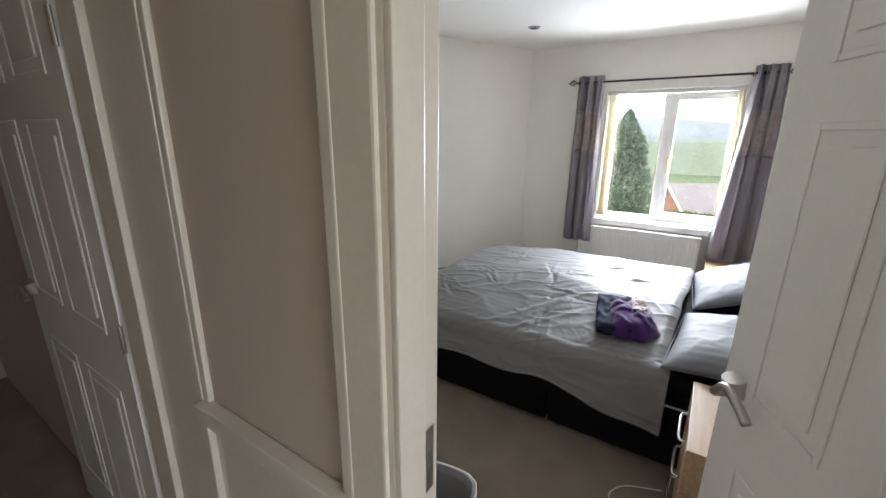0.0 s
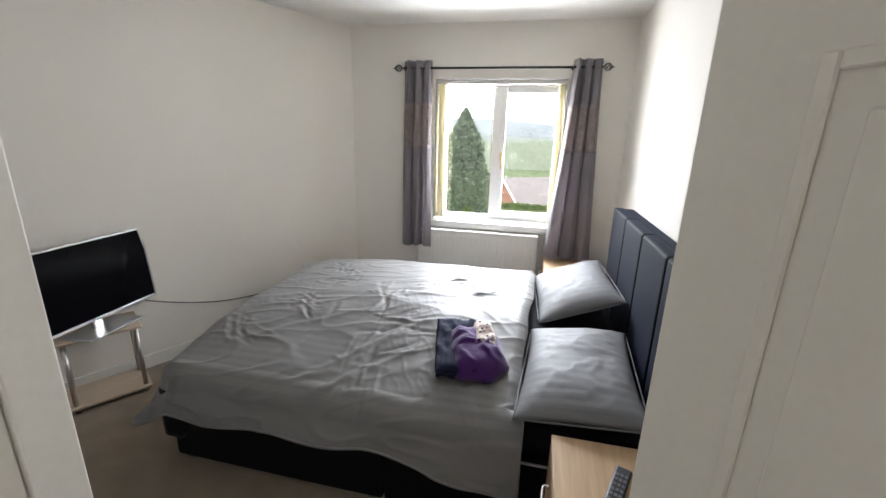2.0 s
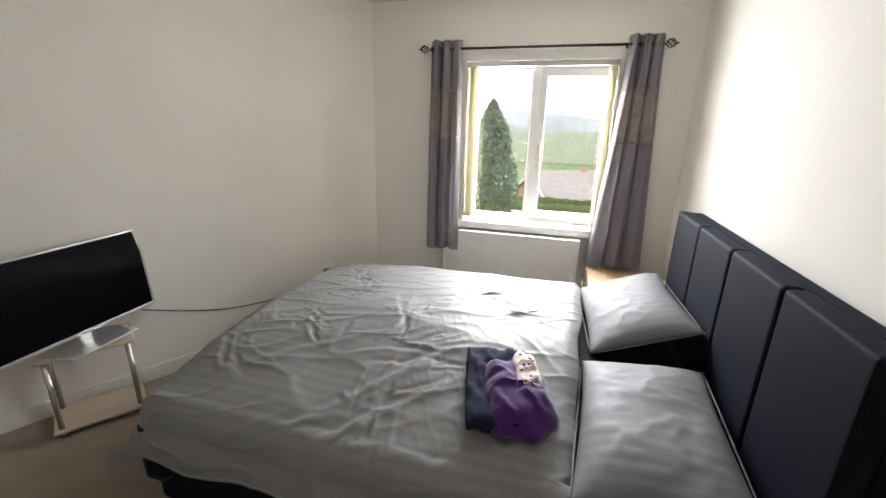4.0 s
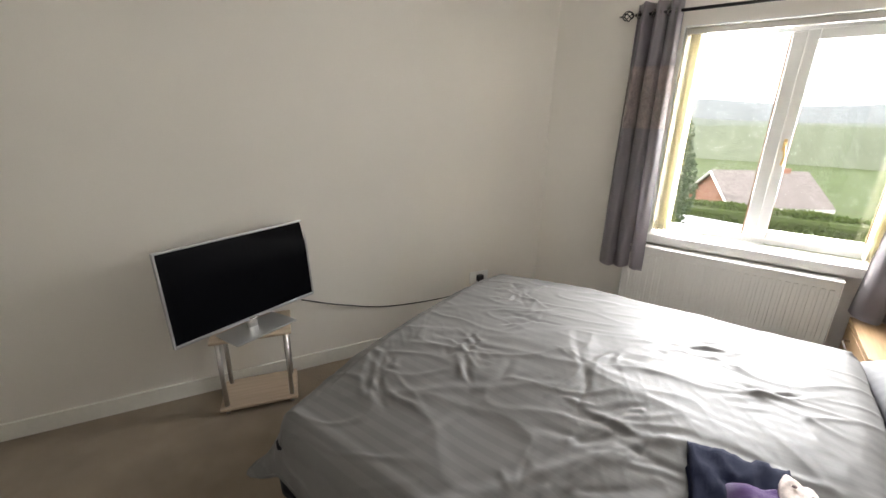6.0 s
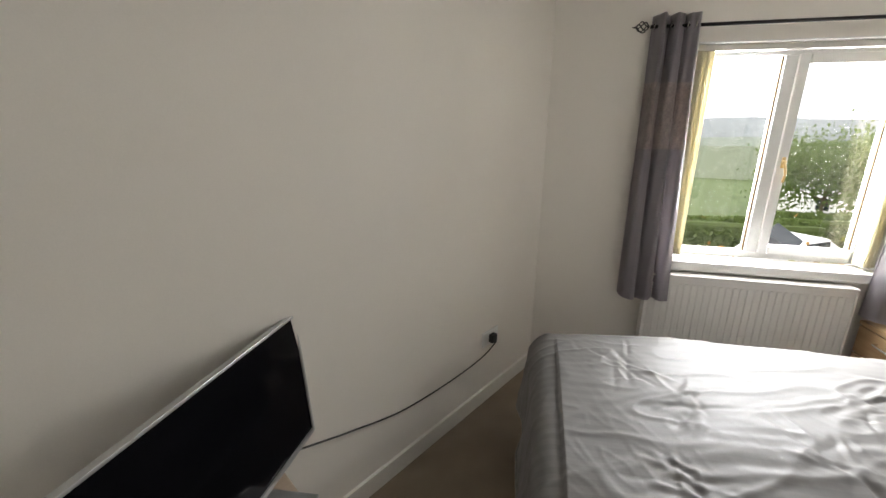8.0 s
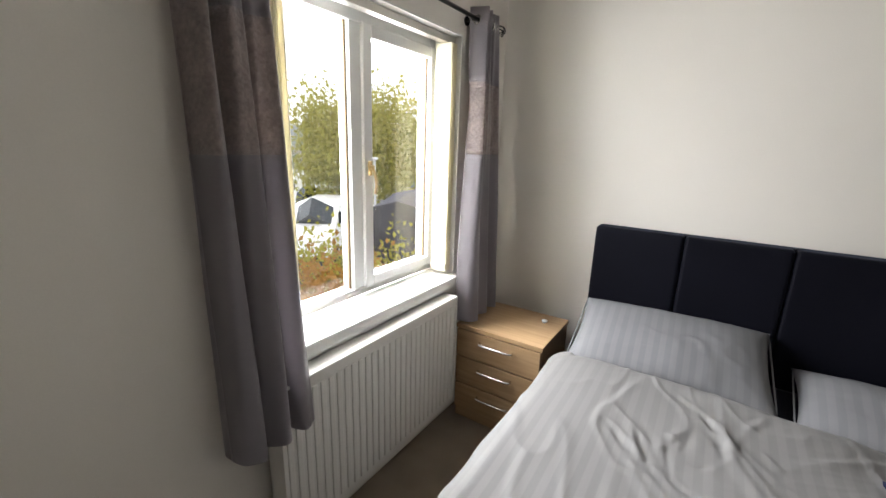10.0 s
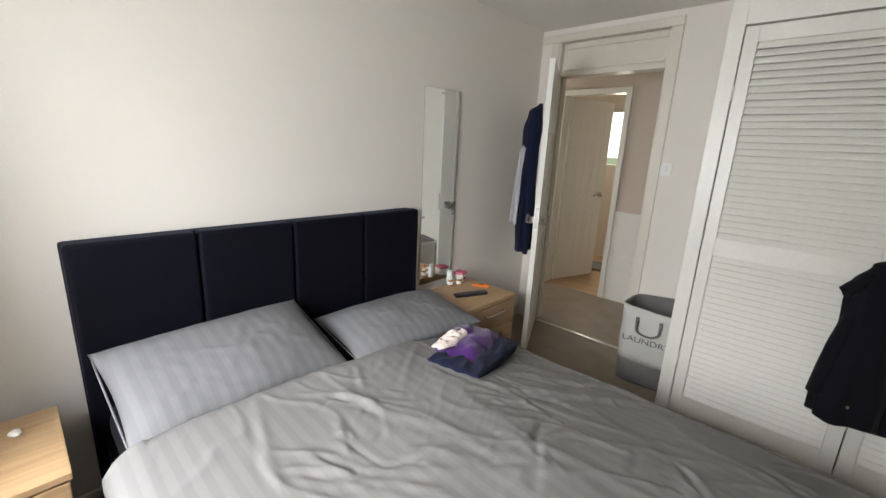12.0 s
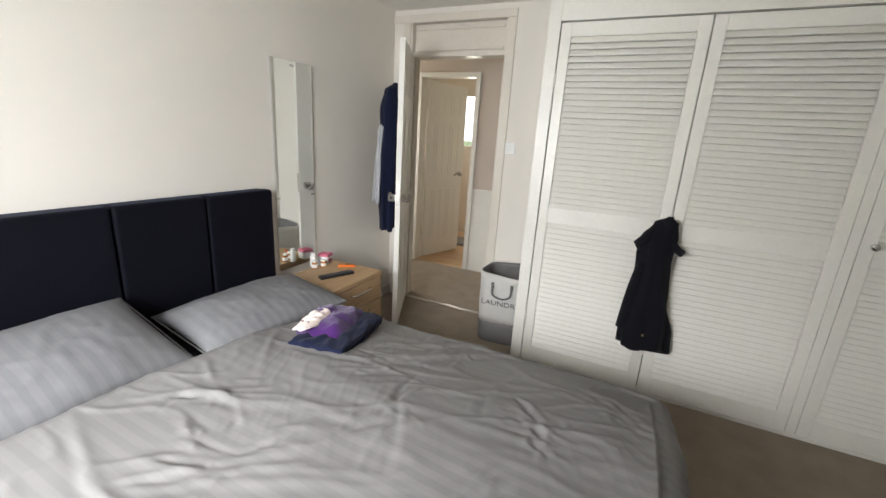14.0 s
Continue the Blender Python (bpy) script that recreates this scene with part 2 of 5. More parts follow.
# ---- helpers ----
def cub(bm, x0, x1, y0, y1, z0, z1, bevel=0.0, seg=2):
    r = bmesh.ops.create_cube(bm, size=1, matrix=Matrix.Translation(((x0 + x1) / 2, (y0 + y1) / 2, (z0 + z1) / 2)) @ Matrix.Diagonal((abs(x1 - x0), abs(y1 - y0), abs(z1 - z0), 1)))
    if bevel:
        es = {e for v in r["verts"] for e in v.link_edges}
        bmesh.ops.bevel(bm, geom=list(es), offset=bevel, segments=seg, affect="EDGES", profile=0.6)
    return bm


def rod(bm, a, b, r, seg=14, r2=None):
    a, b = Vector(a), Vector(b)
    q = (b - a).to_track_quat("Z", "Y").to_matrix().to_4x4()
    bmesh.ops.create_cone(bm, cap_ends=True, segments=seg, radius1=r, radius2=r if r2 is None else r2, depth=(b - a).length, matrix=Matrix.Translation((a + b) / 2) @ q)
    return bm


def ball(bm, c, r, squash=(1, 1, 1), seg=14):
    bmesh.ops.create_uvsphere(bm, u_segments=seg, v_segments=seg // 2 + 1, radius=r, matrix=Matrix.Translation(c) @ Matrix.Diagonal((*squash, 1)))
    return bm


def tube(bm, pts, r, seg=8):
    """A round cord along smooth points."""
    pts = [Vector(p) for p in pts]
    rings = []
    for i, p in enumerate(pts):
        d = (pts[min(i + 1, len(pts) - 1)] - pts[max(i - 1, 0)]).normalized()
        q = d.to_track_quat("Z", "Y")
        rings.append([bm.verts.new(p + q @ Vector((r * math.cos(2 * math.pi * k / seg), r * math.sin(2 * math.pi * k / seg), 0))) for k in range(seg)])
    for a, b in zip(rings, rings[1:]):
        for k in range(seg):
            bm.faces.new((a[k], a[(k + 1) % seg], b[(k + 1) % seg], b[k]))
    bm.faces.new(rings[0][::-1])
    bm.faces.new(rings[-1])
    return bm


def spline(ps, n=24):
    """Catmull-Rom points through a few places."""
    ps = [Vector(p) for p in ps]
    ps = [2 * ps[0] - ps[1]] + ps + [2 * ps[-1] - ps[-2]]
    out = []
    for i in range(1, len(ps) - 2):
        for k in range(n // (len(ps) - 3) + 1):
            t = k / (n // (len(ps) - 3) + 1)
            a, b, c, d = ps[i - 1], ps[i], ps[i + 1], ps[i + 2]
            out.append(0.5 * (2 * b + (c - a) * t + (2 * a - 5 * b + 4 * c - d) * t * t + (3 * b - a - 3 * c + d) * t ** 3))
    return out + [ps[-2]]


def part(name, bm, material, parent=None, label="", smooth=False, m=None):
    """Links a bmesh as one mesh object, under a thing where one is given."""
    me = bpy.data.meshes.new(name)
    bmesh.ops.recalc_face_normals(bm, faces=bm.faces)
    bm.to_mesh(me)
    bm.free()
    me.materials.append(material)
    if smooth:
        for p in me.polygons:
            p.use_smooth = True
    ob = new(name, me)
    ob.parent = parent
    if m is not None:
        ob.matrix_local = m
    if label:
        tagged(ob, label)
    return ob


def shared(name, me, parent, m):
    ob = new(name, me)
    ob.parent = parent
    ob.matrix_local = m
    return ob


def thing(name, label, category, m=None, group=""):
    ob = new(name)
    ob.empty_display_size = 0.1
    if m is not None:
        ob.matrix_world = m
    return tagged(ob, label, category, group)


def setting(name, bm, material, label, category, smooth=False):
    return tagged(part(name, bm, material, smooth=smooth), label, category, kind="structure")


def B():
    return bmesh.new()


def boxes(*rows, bevel=0.0):
    bm = B()
    for r in rows:
        cub(bm, *r, bevel=bevel)
    return bm


# ---- the room's shell ----
H = 2.33
WY, HX, DY = -0.08, 2.60, -3.63          # faces of window wall, headboard wall, door wall
SKEW = math.degrees(math.atan(0.5))


def tv_x(y):
    """Face of the slanting wall behind the television."""
    return 0.395 + 0.5 * (y - WY)


setting("floor", boxes((-1.6, 2.75, -4.68, 0.25, -0.2, 0.0)), M_CARPET, "beige cut-pile carpet, slightly worn and trodden", "carpet")
setting("ceiling", boxes((-1.7, 2.8, -4.8, 0.3, H, H + 0.15)), M_CEIL, "plain white painted plaster ceiling", "ceiling")
setting("wall_window", boxes((-1.6, 1.11, WY, 0.17, 0, H), (2.15, 2.8, WY, 0.17, 0, H), (1.11, 2.15, WY, 0.17, 0, 0.745), (1.11, 2.15, WY, 0.17, 1.935, H)), M_WALL, "cream painted wall round the bedroom window", "wall")
setting("wall_headboard", boxes((HX, HX + 0.15, DY - 0.1, WY, 0, H)), M_WALL, "pale cream painted wall behind the bed", "wall")
bm = B()
ang = pose(tv_x(WY), WY, 0, 0, 0, -SKEW)
bmesh.ops.create_cube(bm, size=1, matrix=ang @ Matrix.Translation((-0.06, -1.72, H / 2)) @ Matrix.Diagonal((0.12, 3.56, H, 1)))
setting("wall_television", bm, M_WALL, "cream painted slanting wall behind the television", "wall")
# door wall, with the doorway and the cupboard behind the wardrobe
DX0, DX1, DH = 1.685, 2.435, 1.995
setting("wall_door", boxes((1.24, DX0 - 0.03, DY - 0.10, DY, 0, H), (DX1 + 0.03, HX, DY - 0.10, DY, 0, H), (DX0 - 0.03, DX1 + 0.03, DY - 0.10, DY, 2.24, H)), M_WALL, "cream painted wall beside the bedroom door", "wall")
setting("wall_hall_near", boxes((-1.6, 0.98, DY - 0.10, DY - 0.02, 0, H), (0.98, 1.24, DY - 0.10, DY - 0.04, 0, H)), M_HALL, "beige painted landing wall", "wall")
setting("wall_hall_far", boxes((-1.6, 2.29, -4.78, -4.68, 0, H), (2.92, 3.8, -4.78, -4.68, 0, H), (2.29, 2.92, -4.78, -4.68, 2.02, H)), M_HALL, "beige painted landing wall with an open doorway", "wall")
# gap in the x 3.8 wall: unseen opening added behind the landing fill
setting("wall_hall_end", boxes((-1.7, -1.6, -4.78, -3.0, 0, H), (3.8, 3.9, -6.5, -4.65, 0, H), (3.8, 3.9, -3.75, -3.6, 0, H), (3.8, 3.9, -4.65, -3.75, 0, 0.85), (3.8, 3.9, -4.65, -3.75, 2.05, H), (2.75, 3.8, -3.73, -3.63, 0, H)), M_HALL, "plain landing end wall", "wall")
setting("wall_bathroom", boxes((1.9, 2.0, -6.5, -4.78, 0, H), (2.0, 2.86, -6.5, -6.4, 0, H), (3.55, 3.8, -6.5, -6.4, 0, H), (2.86, 3.55, -6.5, -6.4, 0, 1.3), (2.86, 3.55, -6.5, -6.4, 2.0, H)), M_CREAM, "cream walls of the room across the landing", "wall")
setting("ceiling_bathroom", boxes((1.9, 3.9, -6.5, -4.8, H, H + 0.15), (2.8, 3.9, -4.8, -3.6, H, H + 0.15)), M_CEIL, "white ceiling across the landing", "ceiling")
setting("floor_bathroom", boxes((1.9, 3.9, -6.5, -4.68, -0.2, -0.002)), M_LAMIN, "warm wood-effect laminate floor", "floor")
setting("floor_landing", boxes((2.75, 3.9, -4.68, -3.63, -0.2, 0.0)), M_CARPET, "beige landing carpet", "carpet")

# skirting
bm = B()
cub(bm, 0.44, HX, WY - 0.014, WY, 0, 0.085, 0.003)
setting("baseboard_window", bm, M_GLOSS, "white gloss skirting board", "baseboard")
bm = B()
cub(bm, HX - 0.014, HX, DY, WY - 0.015, 0, 0.085, 0.003)
setting("baseboard_headboard", bm, M_GLOSS, "white gloss skirting board", "baseboard")
bm = B()
bmesh.ops.create_cube(bm, size=1, matrix=ang @ Matrix.Translation((0.007, -1.63, 0.043)) @ Matrix.Diagonal((0.014, 3.22, 0.086, 1)))
setting("baseboard_television", bm, M_GLOSS, "white gloss skirting board", "baseboard")

# doorway: lining, stops, architraves, panel over the door
bm = boxes((DX0 - 0.03, DX0, DY - 0.11, DY + 0.005, 0, 2.235), (DX1, DX1 + 0.03, DY - 0.11, DY + 0.005, 0, 2.235), (DX0, DX1, DY - 0.11, DY + 0.005, DH, DH + 0.03), (DX0, DX1, DY - 0.07, DY - 0.045, DH + 0.03, 2.235), bevel=0.003)
cub(bm, DX0, DX0 + 0.012, DY - 0.11, DY - 0.045, 0, DH, 0.003)
cub(bm, DX1 - 0.012, DX1, DY - 0.11, DY - 0.045, 0, DH, 0.003)
cub(bm, DX0 + 0.02, DX1 - 0.02, DY - 0.045, DY - 0.03, DH + 0.05, DH + 0.07, 0.004)
cub(bm, DX0 + 0.02, DX1 - 0.02, DY - 0.045, DY - 0.03, 2.19, 2.21, 0.004)
frame_ob = setting("door_frame", bm, M_CREAM, "cream gloss door lining with a panel above", "door frame")
bm = boxes((DX0 - 0.075, DX0 - 0.012, DY, DY + 0.016, 0, 2.235), (DX0 - 0.075, HX - 0.002, DY, DY + 0.016, 2.235, 2.29), (DX1 + 0.012, DX1 + 0.075, DY, DY + 0.016, 0, 2.235), bevel=0.005)
setting("trim_door_room", bm, M_CREAM, "cream gloss architrave round the bedroom door", "architrave")
bm = boxes((DX0 - 0.09, DX0 - 0.012, DY - 0.118, DY - 0.10, 0, 2.235), (DX0 - 0.09, HX + 0.1, DY - 0.118, DY - 0.10, 2.235, 2.29), (DX1 + 0.012, DX1 + 0.09, DY - 0.118, DY - 0.10, 0, 2.235), bevel=0.005)
setting("trim_door_landing", bm, M_CREAM, "cream gloss architrave on the landing side", "architrave")
bm = boxes((DX0 - 0.004, DX0 + 0.0015, DY - 0.03, DY - 0.008, 0.93, 1.06), (DX0 + 0.0015, DX0 + 0.004, DY - 0.025, DY - 0.014, 0.975, 1.015), bevel=0.0008)
tagged(part("strike_plate", bm, M_STEEL), "small brushed steel latch plate on the door lining", "latch plate")
bm = boxes((DX0, DX1, DY - 0.03, DY + 0.008, 0.0, 0.006), bevel=0.002)
tagged(part("threshold_strip", bm, M_STEEL), "thin metal carpet strip across the doorway", "carpet strip")

setting("trim_dado", boxes((-1.6, 2.243, -4.68, -4.672, 0, 0.86), (-1.6, 2.243, -4.68, -4.66, 0.86, 0.9), bevel=0.002), M_GLOSS, "white painted dado panelling along the landing", "dado")

# landing-side cupboard front: recessed panel between stiles
bm = boxes((0.80, 0.90, DY - 0.138, DY - 0.10, 0, 2.29), (0.902, 1.12, DY - 0.122, DY - 0.10, 0, 2.29), (1.12, 1.60, DY - 0.125, DY - 0.10, 2.10, 2.29), (1.12, 1.60, DY - 0.125, DY - 0.10, 0, 0.12), bevel=0.004)
cup = thing("landing_panel", "cream-beige painted landing panel with moulded stiles and a middle rail", "wall panel")
part("frame", bm, M_CREAM, cup)
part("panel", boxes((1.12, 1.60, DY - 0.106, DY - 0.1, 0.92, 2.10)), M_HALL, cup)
part("lower_panel", boxes((1.12, 1.60, DY - 0.106, DY - 0.1, 0.12, 0.918)), M_CREAM, cup, "cream painted lower panel")
part("rail", boxes((1.12, 1.60, DY - 0.140, DY - 0.107, 0.90, 0.945), bevel=0.004), M_CREAM, cup, "cream gloss ledge rail")
part("moulding", boxes((1.12, 1.145, DY - 0.12, DY - 0.106, 0.945, 2.10), (1.575, 1.60, DY - 0.12, DY - 0.106, 0.945, 2.10), bevel=0.004), M_CREAM, cup)


# ---- panelled doors ----
def six_panel_door(name, label, w, h, m, lever_side=1):
    """White moulded six-panel door; hinge edge at x 0, thickness about y 0."""
    d = thing(name, label, "door", m)
    t = 0.018
    part("leaf", boxes((0, w, -t, t, 0.006, h), bevel=0.002), M_DOOR, d)
    st, mid = 0.105, 0.09
    pw = (w - 2 * st - mid) / 2
    for z0, z1 in ((0.20, 0.80), (0.98, 1.56), (1.66, 1.87)):
        for k in range(2):
            x0 = st + k * (pw + mid)
            for s in (-1, 1):
                bm = B()
                # sunk moulding round a raised field
                for a, b_, y0, y1 in ((0.0, 0.012, t, t + 0.004), (0.04, 0.0, t, t + 0.0055)):
                    if a == 0.0:
                        for r in ((x0, x0 + 0.014, z0, z1), (x0 + pw - 0.014, x0 + pw, z0, z1), (x0 + 0.014, x0 + pw - 0.014, z0, z0 + 0.014), (x0 + 0.014, x0 + pw - 0.014, z1 - 0.014, z1)):
                            cub(bm, r[0], r[1], s * y0, s * y1, r[2], r[3], 0.0018, 1)
                    else:
                        cub(bm, x0 + a, x0 + pw - a, s * y0, s * y1, z0 + a, z1 - a, 0.0025, 1)
                part("door_panel", bm, M_DOOR, d)
    hx = w - 0.06
    for s in (-1, 1):
        hnd = part("door_handle", rod(B(), (hx, s * t, 0.96), (hx, s * (t + 0.012), 1.0), 0.027, 24), M_STEEL, d, "satin nickel lever handle")
        bm = rod(B(), (hx, s * (t + 0.012), 0.96), (hx, s * (t + 0.05), 0.96), 0.010, 14)
        tube(bm, spline([(hx, s * (t + 0.05), 0.96), (hx - 0.04, s * (t + 0.052), 0.998), (hx - 0.09, s * (t + 0.05), 0.988), (hx - 0.125, s * (t + 0.046), 0.965)], 18), 0.010, 10)
        part("lever", bm, M_STEEL, hnd, smooth=True)
    part("latch", boxes((w, w + 0.002, -0.012, 0.012, 0.93, 1.07)), M_STEEL, d)
    for z in (0.25, 1.0, 1.75):
        part("hinge", rod(B(), (-0.006, 0.021, z - 0.04), (-0.006, 0.021, z + 0.04), 0.006, 10), M_STEEL, d)
    return d


IN_END = (2.71, -5.36)
# bedroom door stands open into the room, its free edge towards the window
hinge = Vector((2.44, DY - 0.015, 0))
door_dir = math.degrees(math.atan2(-3.0 - hinge.y, 2.139 - hinge.x))
six_panel_door("door_1", "white six-panel bedroom door standing wide open", 0.712, 1.985, pose(hinge.x, hinge.y, 0.006, 0, 0, door_dir))
in_dir = math.degrees(math.atan2(IN_END[1] + 4.80, IN_END[0] - 2.895))
six_panel_door("door_2", "white six-panel door open across the landing", 0.62, 1.985, pose(2.895, -4.80, 0.006, 0, 0, in_dir))
six_panel_door("door_3", "closed white six-panel door on the landing", 0.84, 1.985, pose(0.775, DY - 0.125, 0.006, 0, 0, 180))
bm = boxes((2.245, 2.295, -4.79, -4.66, 0, 2.05), (2.905, 2.955, -4.79, -4.66, 0, 2.05), (2.295, 2.905, -4.79, -4.66, 2.0, 2.05), bevel=0.004)
setting("trim_door_across", bm, M_GLOSS, "white gloss door lining across the landing", "door frame")

# ---- window ----
win = thing("window_1", "white plastic double-glazed window with one opening casement", "window")
tagged(win, kind="structure")
bm = boxes((1.11, 1.16, 0.07, 0.14, 0.79, 1.935), (2.10, 2.15, 0.07, 0.14, 0.79, 1.935), (1.16, 2.10, 0.07, 0.14, 0.79, 0.825), (1.16, 2.10, 0.07, 0.14, 1.885, 1.935), (1.58, 1.645, 0.07, 0.14, 0.825, 1.885), bevel=0.005)
part("window_frame", bm, M_UPVC, win)
cas = part("casement", boxes((1.638, 1.687, 0.055, 0.12, 0.82, 1.89), (2.095, 2.135, 0.055, 0.12, 0.82, 1.89), (1.687, 2.095, 0.055, 0.12, 0.82, 0.868), (1.687, 2.095, 0.055, 0.12, 1.84, 1.89), bevel=0.006), M_UPVC, win)
part("gasket", boxes((1.16, 1.166, 0.09, 0.1, 0.825, 1.885), (1.572, 1.58, 0.09, 0.1, 0.825, 1.885), (1.687, 1.691, 0.08, 0.09, 0.868, 1.84), (2.088, 2.095, 0.08, 0.09, 0.868, 1.84)), M_GASKET, win, "brown rubber glazing seal")
for x0, x1, z0, z1 in ((1.155, 1.585, 0.82, 1.89), (1.68, 2.10, 0.86, 1.845)):
    p = part("pane", boxes((x0, x1, 0.098, 0.102, z0, z1)), M_GLASS, win)
    p.visible_shadow = False
hb = part("window_handle", boxes((1.655, 1.672, 0.043, 0.055, 1.31, 1.37), bevel=0.004), M_BRASS, cas, "brass casement handle")
bm = tube(B(), spline([(1.663, 0.035, 1.345), (1.665, 0.025, 1.32), (1.672, 0.022, 1.28), (1.668, 0.026, 1.235)], 14), 0.0065, 8)
rod(bm, (1.663, 0.045, 1.345), (1.663, 0.03, 1.345), 0.009)
part("grip", bm, M_BRASS, win, "brass lever grip", smooth=True)
part("window_sill", boxes((1.075, 2.215, WY - 0.045, 0.07, 0.735, 0.79), bevel=0.008), M_SILL, win, "white painted window board")
part("reveal", boxes((1.11, 1.118, WY, 0.07, 0.79, 1.935), (2.142, 2.15, WY, 0.07, 0.79, 1.935), (1.118, 2.142, WY, 0.07, 1.928, 1.935)), M_SILL, win)

bl = thing("vertical_blind", "cream fabric vertical blind drawn back to both sides", "blind")
part("headrail", boxes((1.12, 2.14, -0.045, -0.005, 1.895, 1.926), bevel=0.003), M_STEEL, bl, "grey aluminium headrail")
for xs in ([1.128 + 0.011 * k for k in range(8)], [2.083 + 0.012 * k for k in range(5)]):
    for x in xs:
        a = random.uniform(-14, 14)
        bm = B()
        cub(bm, -0.0008, 0.0008, -0.043, 0.043, 0.81, 1.895)
        s = part("slat", bm, M_BLIND, bl, m=pose(x, -0.022, 0, 0, 0, a))
        part("weight", boxes((-0.003, 0.003, -0.042, 0.042, 0.81, 0.845), bevel=0.001), M_BLIND, s)

# ---- radiator ----
rad = thing("radiator", "white enamelled panel radiator under the window", "radiator")
RX0, RX1, RY, RZ0, RZ1 = 1.02, 2.018, -0.187, 0.13, 0.712
bm = boxes((RX0, RX1, RY + 0.014, RY + 0.024, RZ0, RZ1), bevel=0.002)
part("panel", bm, M_RAD, rad)
n = 28
for k in range(n):
    x = RX0 + 0.03 + (RX1 - RX0 - 0.06) * k / (n - 1)
    part("flute", boxes((x - 0.011, x + 0.011, RY + 0.008, RY + 0.016, RZ0 + 0.03, RZ1 - 0.04), bevel=0.005), M_RAD, rad)
part("top_grille", boxes((RX0 - 0.004, RX1 + 0.004, RY, WY - 0.03, RZ1, RZ1 + 0.012), bevel=0.003), M_RAD, rad)
part("side_cover", boxes((RX0 - 0.004, RX0, RY, WY - 0.03, RZ0, RZ1)), M_RAD, rad)
part("side_cover", boxes((RX1, RX1 + 0.004, RY, WY - 0.03, RZ0, RZ1)), M_RAD, rad)
bm = rod(B(), (RX0 - 0.04, -0.14, 0.0), (RX0 - 0.04, -0.14, 0.17), 0.0075)
rod(bm, (RX0 - 0.06, -0.14, 0.17), (RX0, -0.14, 0.17), 0.012)
rod(bm, (RX0 - 0.085, -0.14, 0.17), (RX0 - 0.06, -0.14, 0.17), 0.02)
part("valve", bm, M_STEEL, rad, "nickel radiator valve and pipe", smooth=True)
for x in (RX0 + 0.1, RX1 - 0.14):
    part("bracket", boxes((x, x + 0.04, RY + 0.024, WY, 0.2, 0.65)), M_RAD, rad)

# ---- curtain pole and curtains ----
PZ, PY = 2.0, -0.14
pole = thing("curtain_pole", "thin black iron curtain pole with twisted cage finials", "curtain pole")
part("rod", rod(B(), (0.865, PY, PZ), (2.365, PY, PZ), 0.0085, 16), M_IRON, pole, smooth=True)
for x, s in ((0.865, -1), (2.365, 1)):
    bm = B()
    for k in range(5):
        pts = []
        for i in range(13):
            u = i / 12
            a = 2 * math.pi * k / 5 + u * math.pi * 0.9
            r = 0.024 * math.sin(math.pi * u) ** 0.8 + 0.002
            pts.append((x + s * (0.008 + 0.06 * u), PY + r * math.cos(a), PZ + r * math.sin(a)))
        tube(bm, pts, 0.0028, 6)
    rod(bm, (x + s * 0.066, PY, PZ), (x + s * 0.085, PY, PZ), 0.006, 10, 0.002) if s > 0 else rod(bm, (x - 0.066, PY, PZ), (x - 0.085, PY, PZ), 0.006, 10, 0.002)
    part("finial", bm, M_IRON, pole, smooth=True)
for x in (1.05, 2.175):
    bm = rod(B(), (x, PY, PZ), (x, WY, PZ), 0.006)
    rod(bm, (x, WY - 0.006, PZ), (x, WY, PZ), 0.02)
    part("bracket", bm, M_IRON, pole)


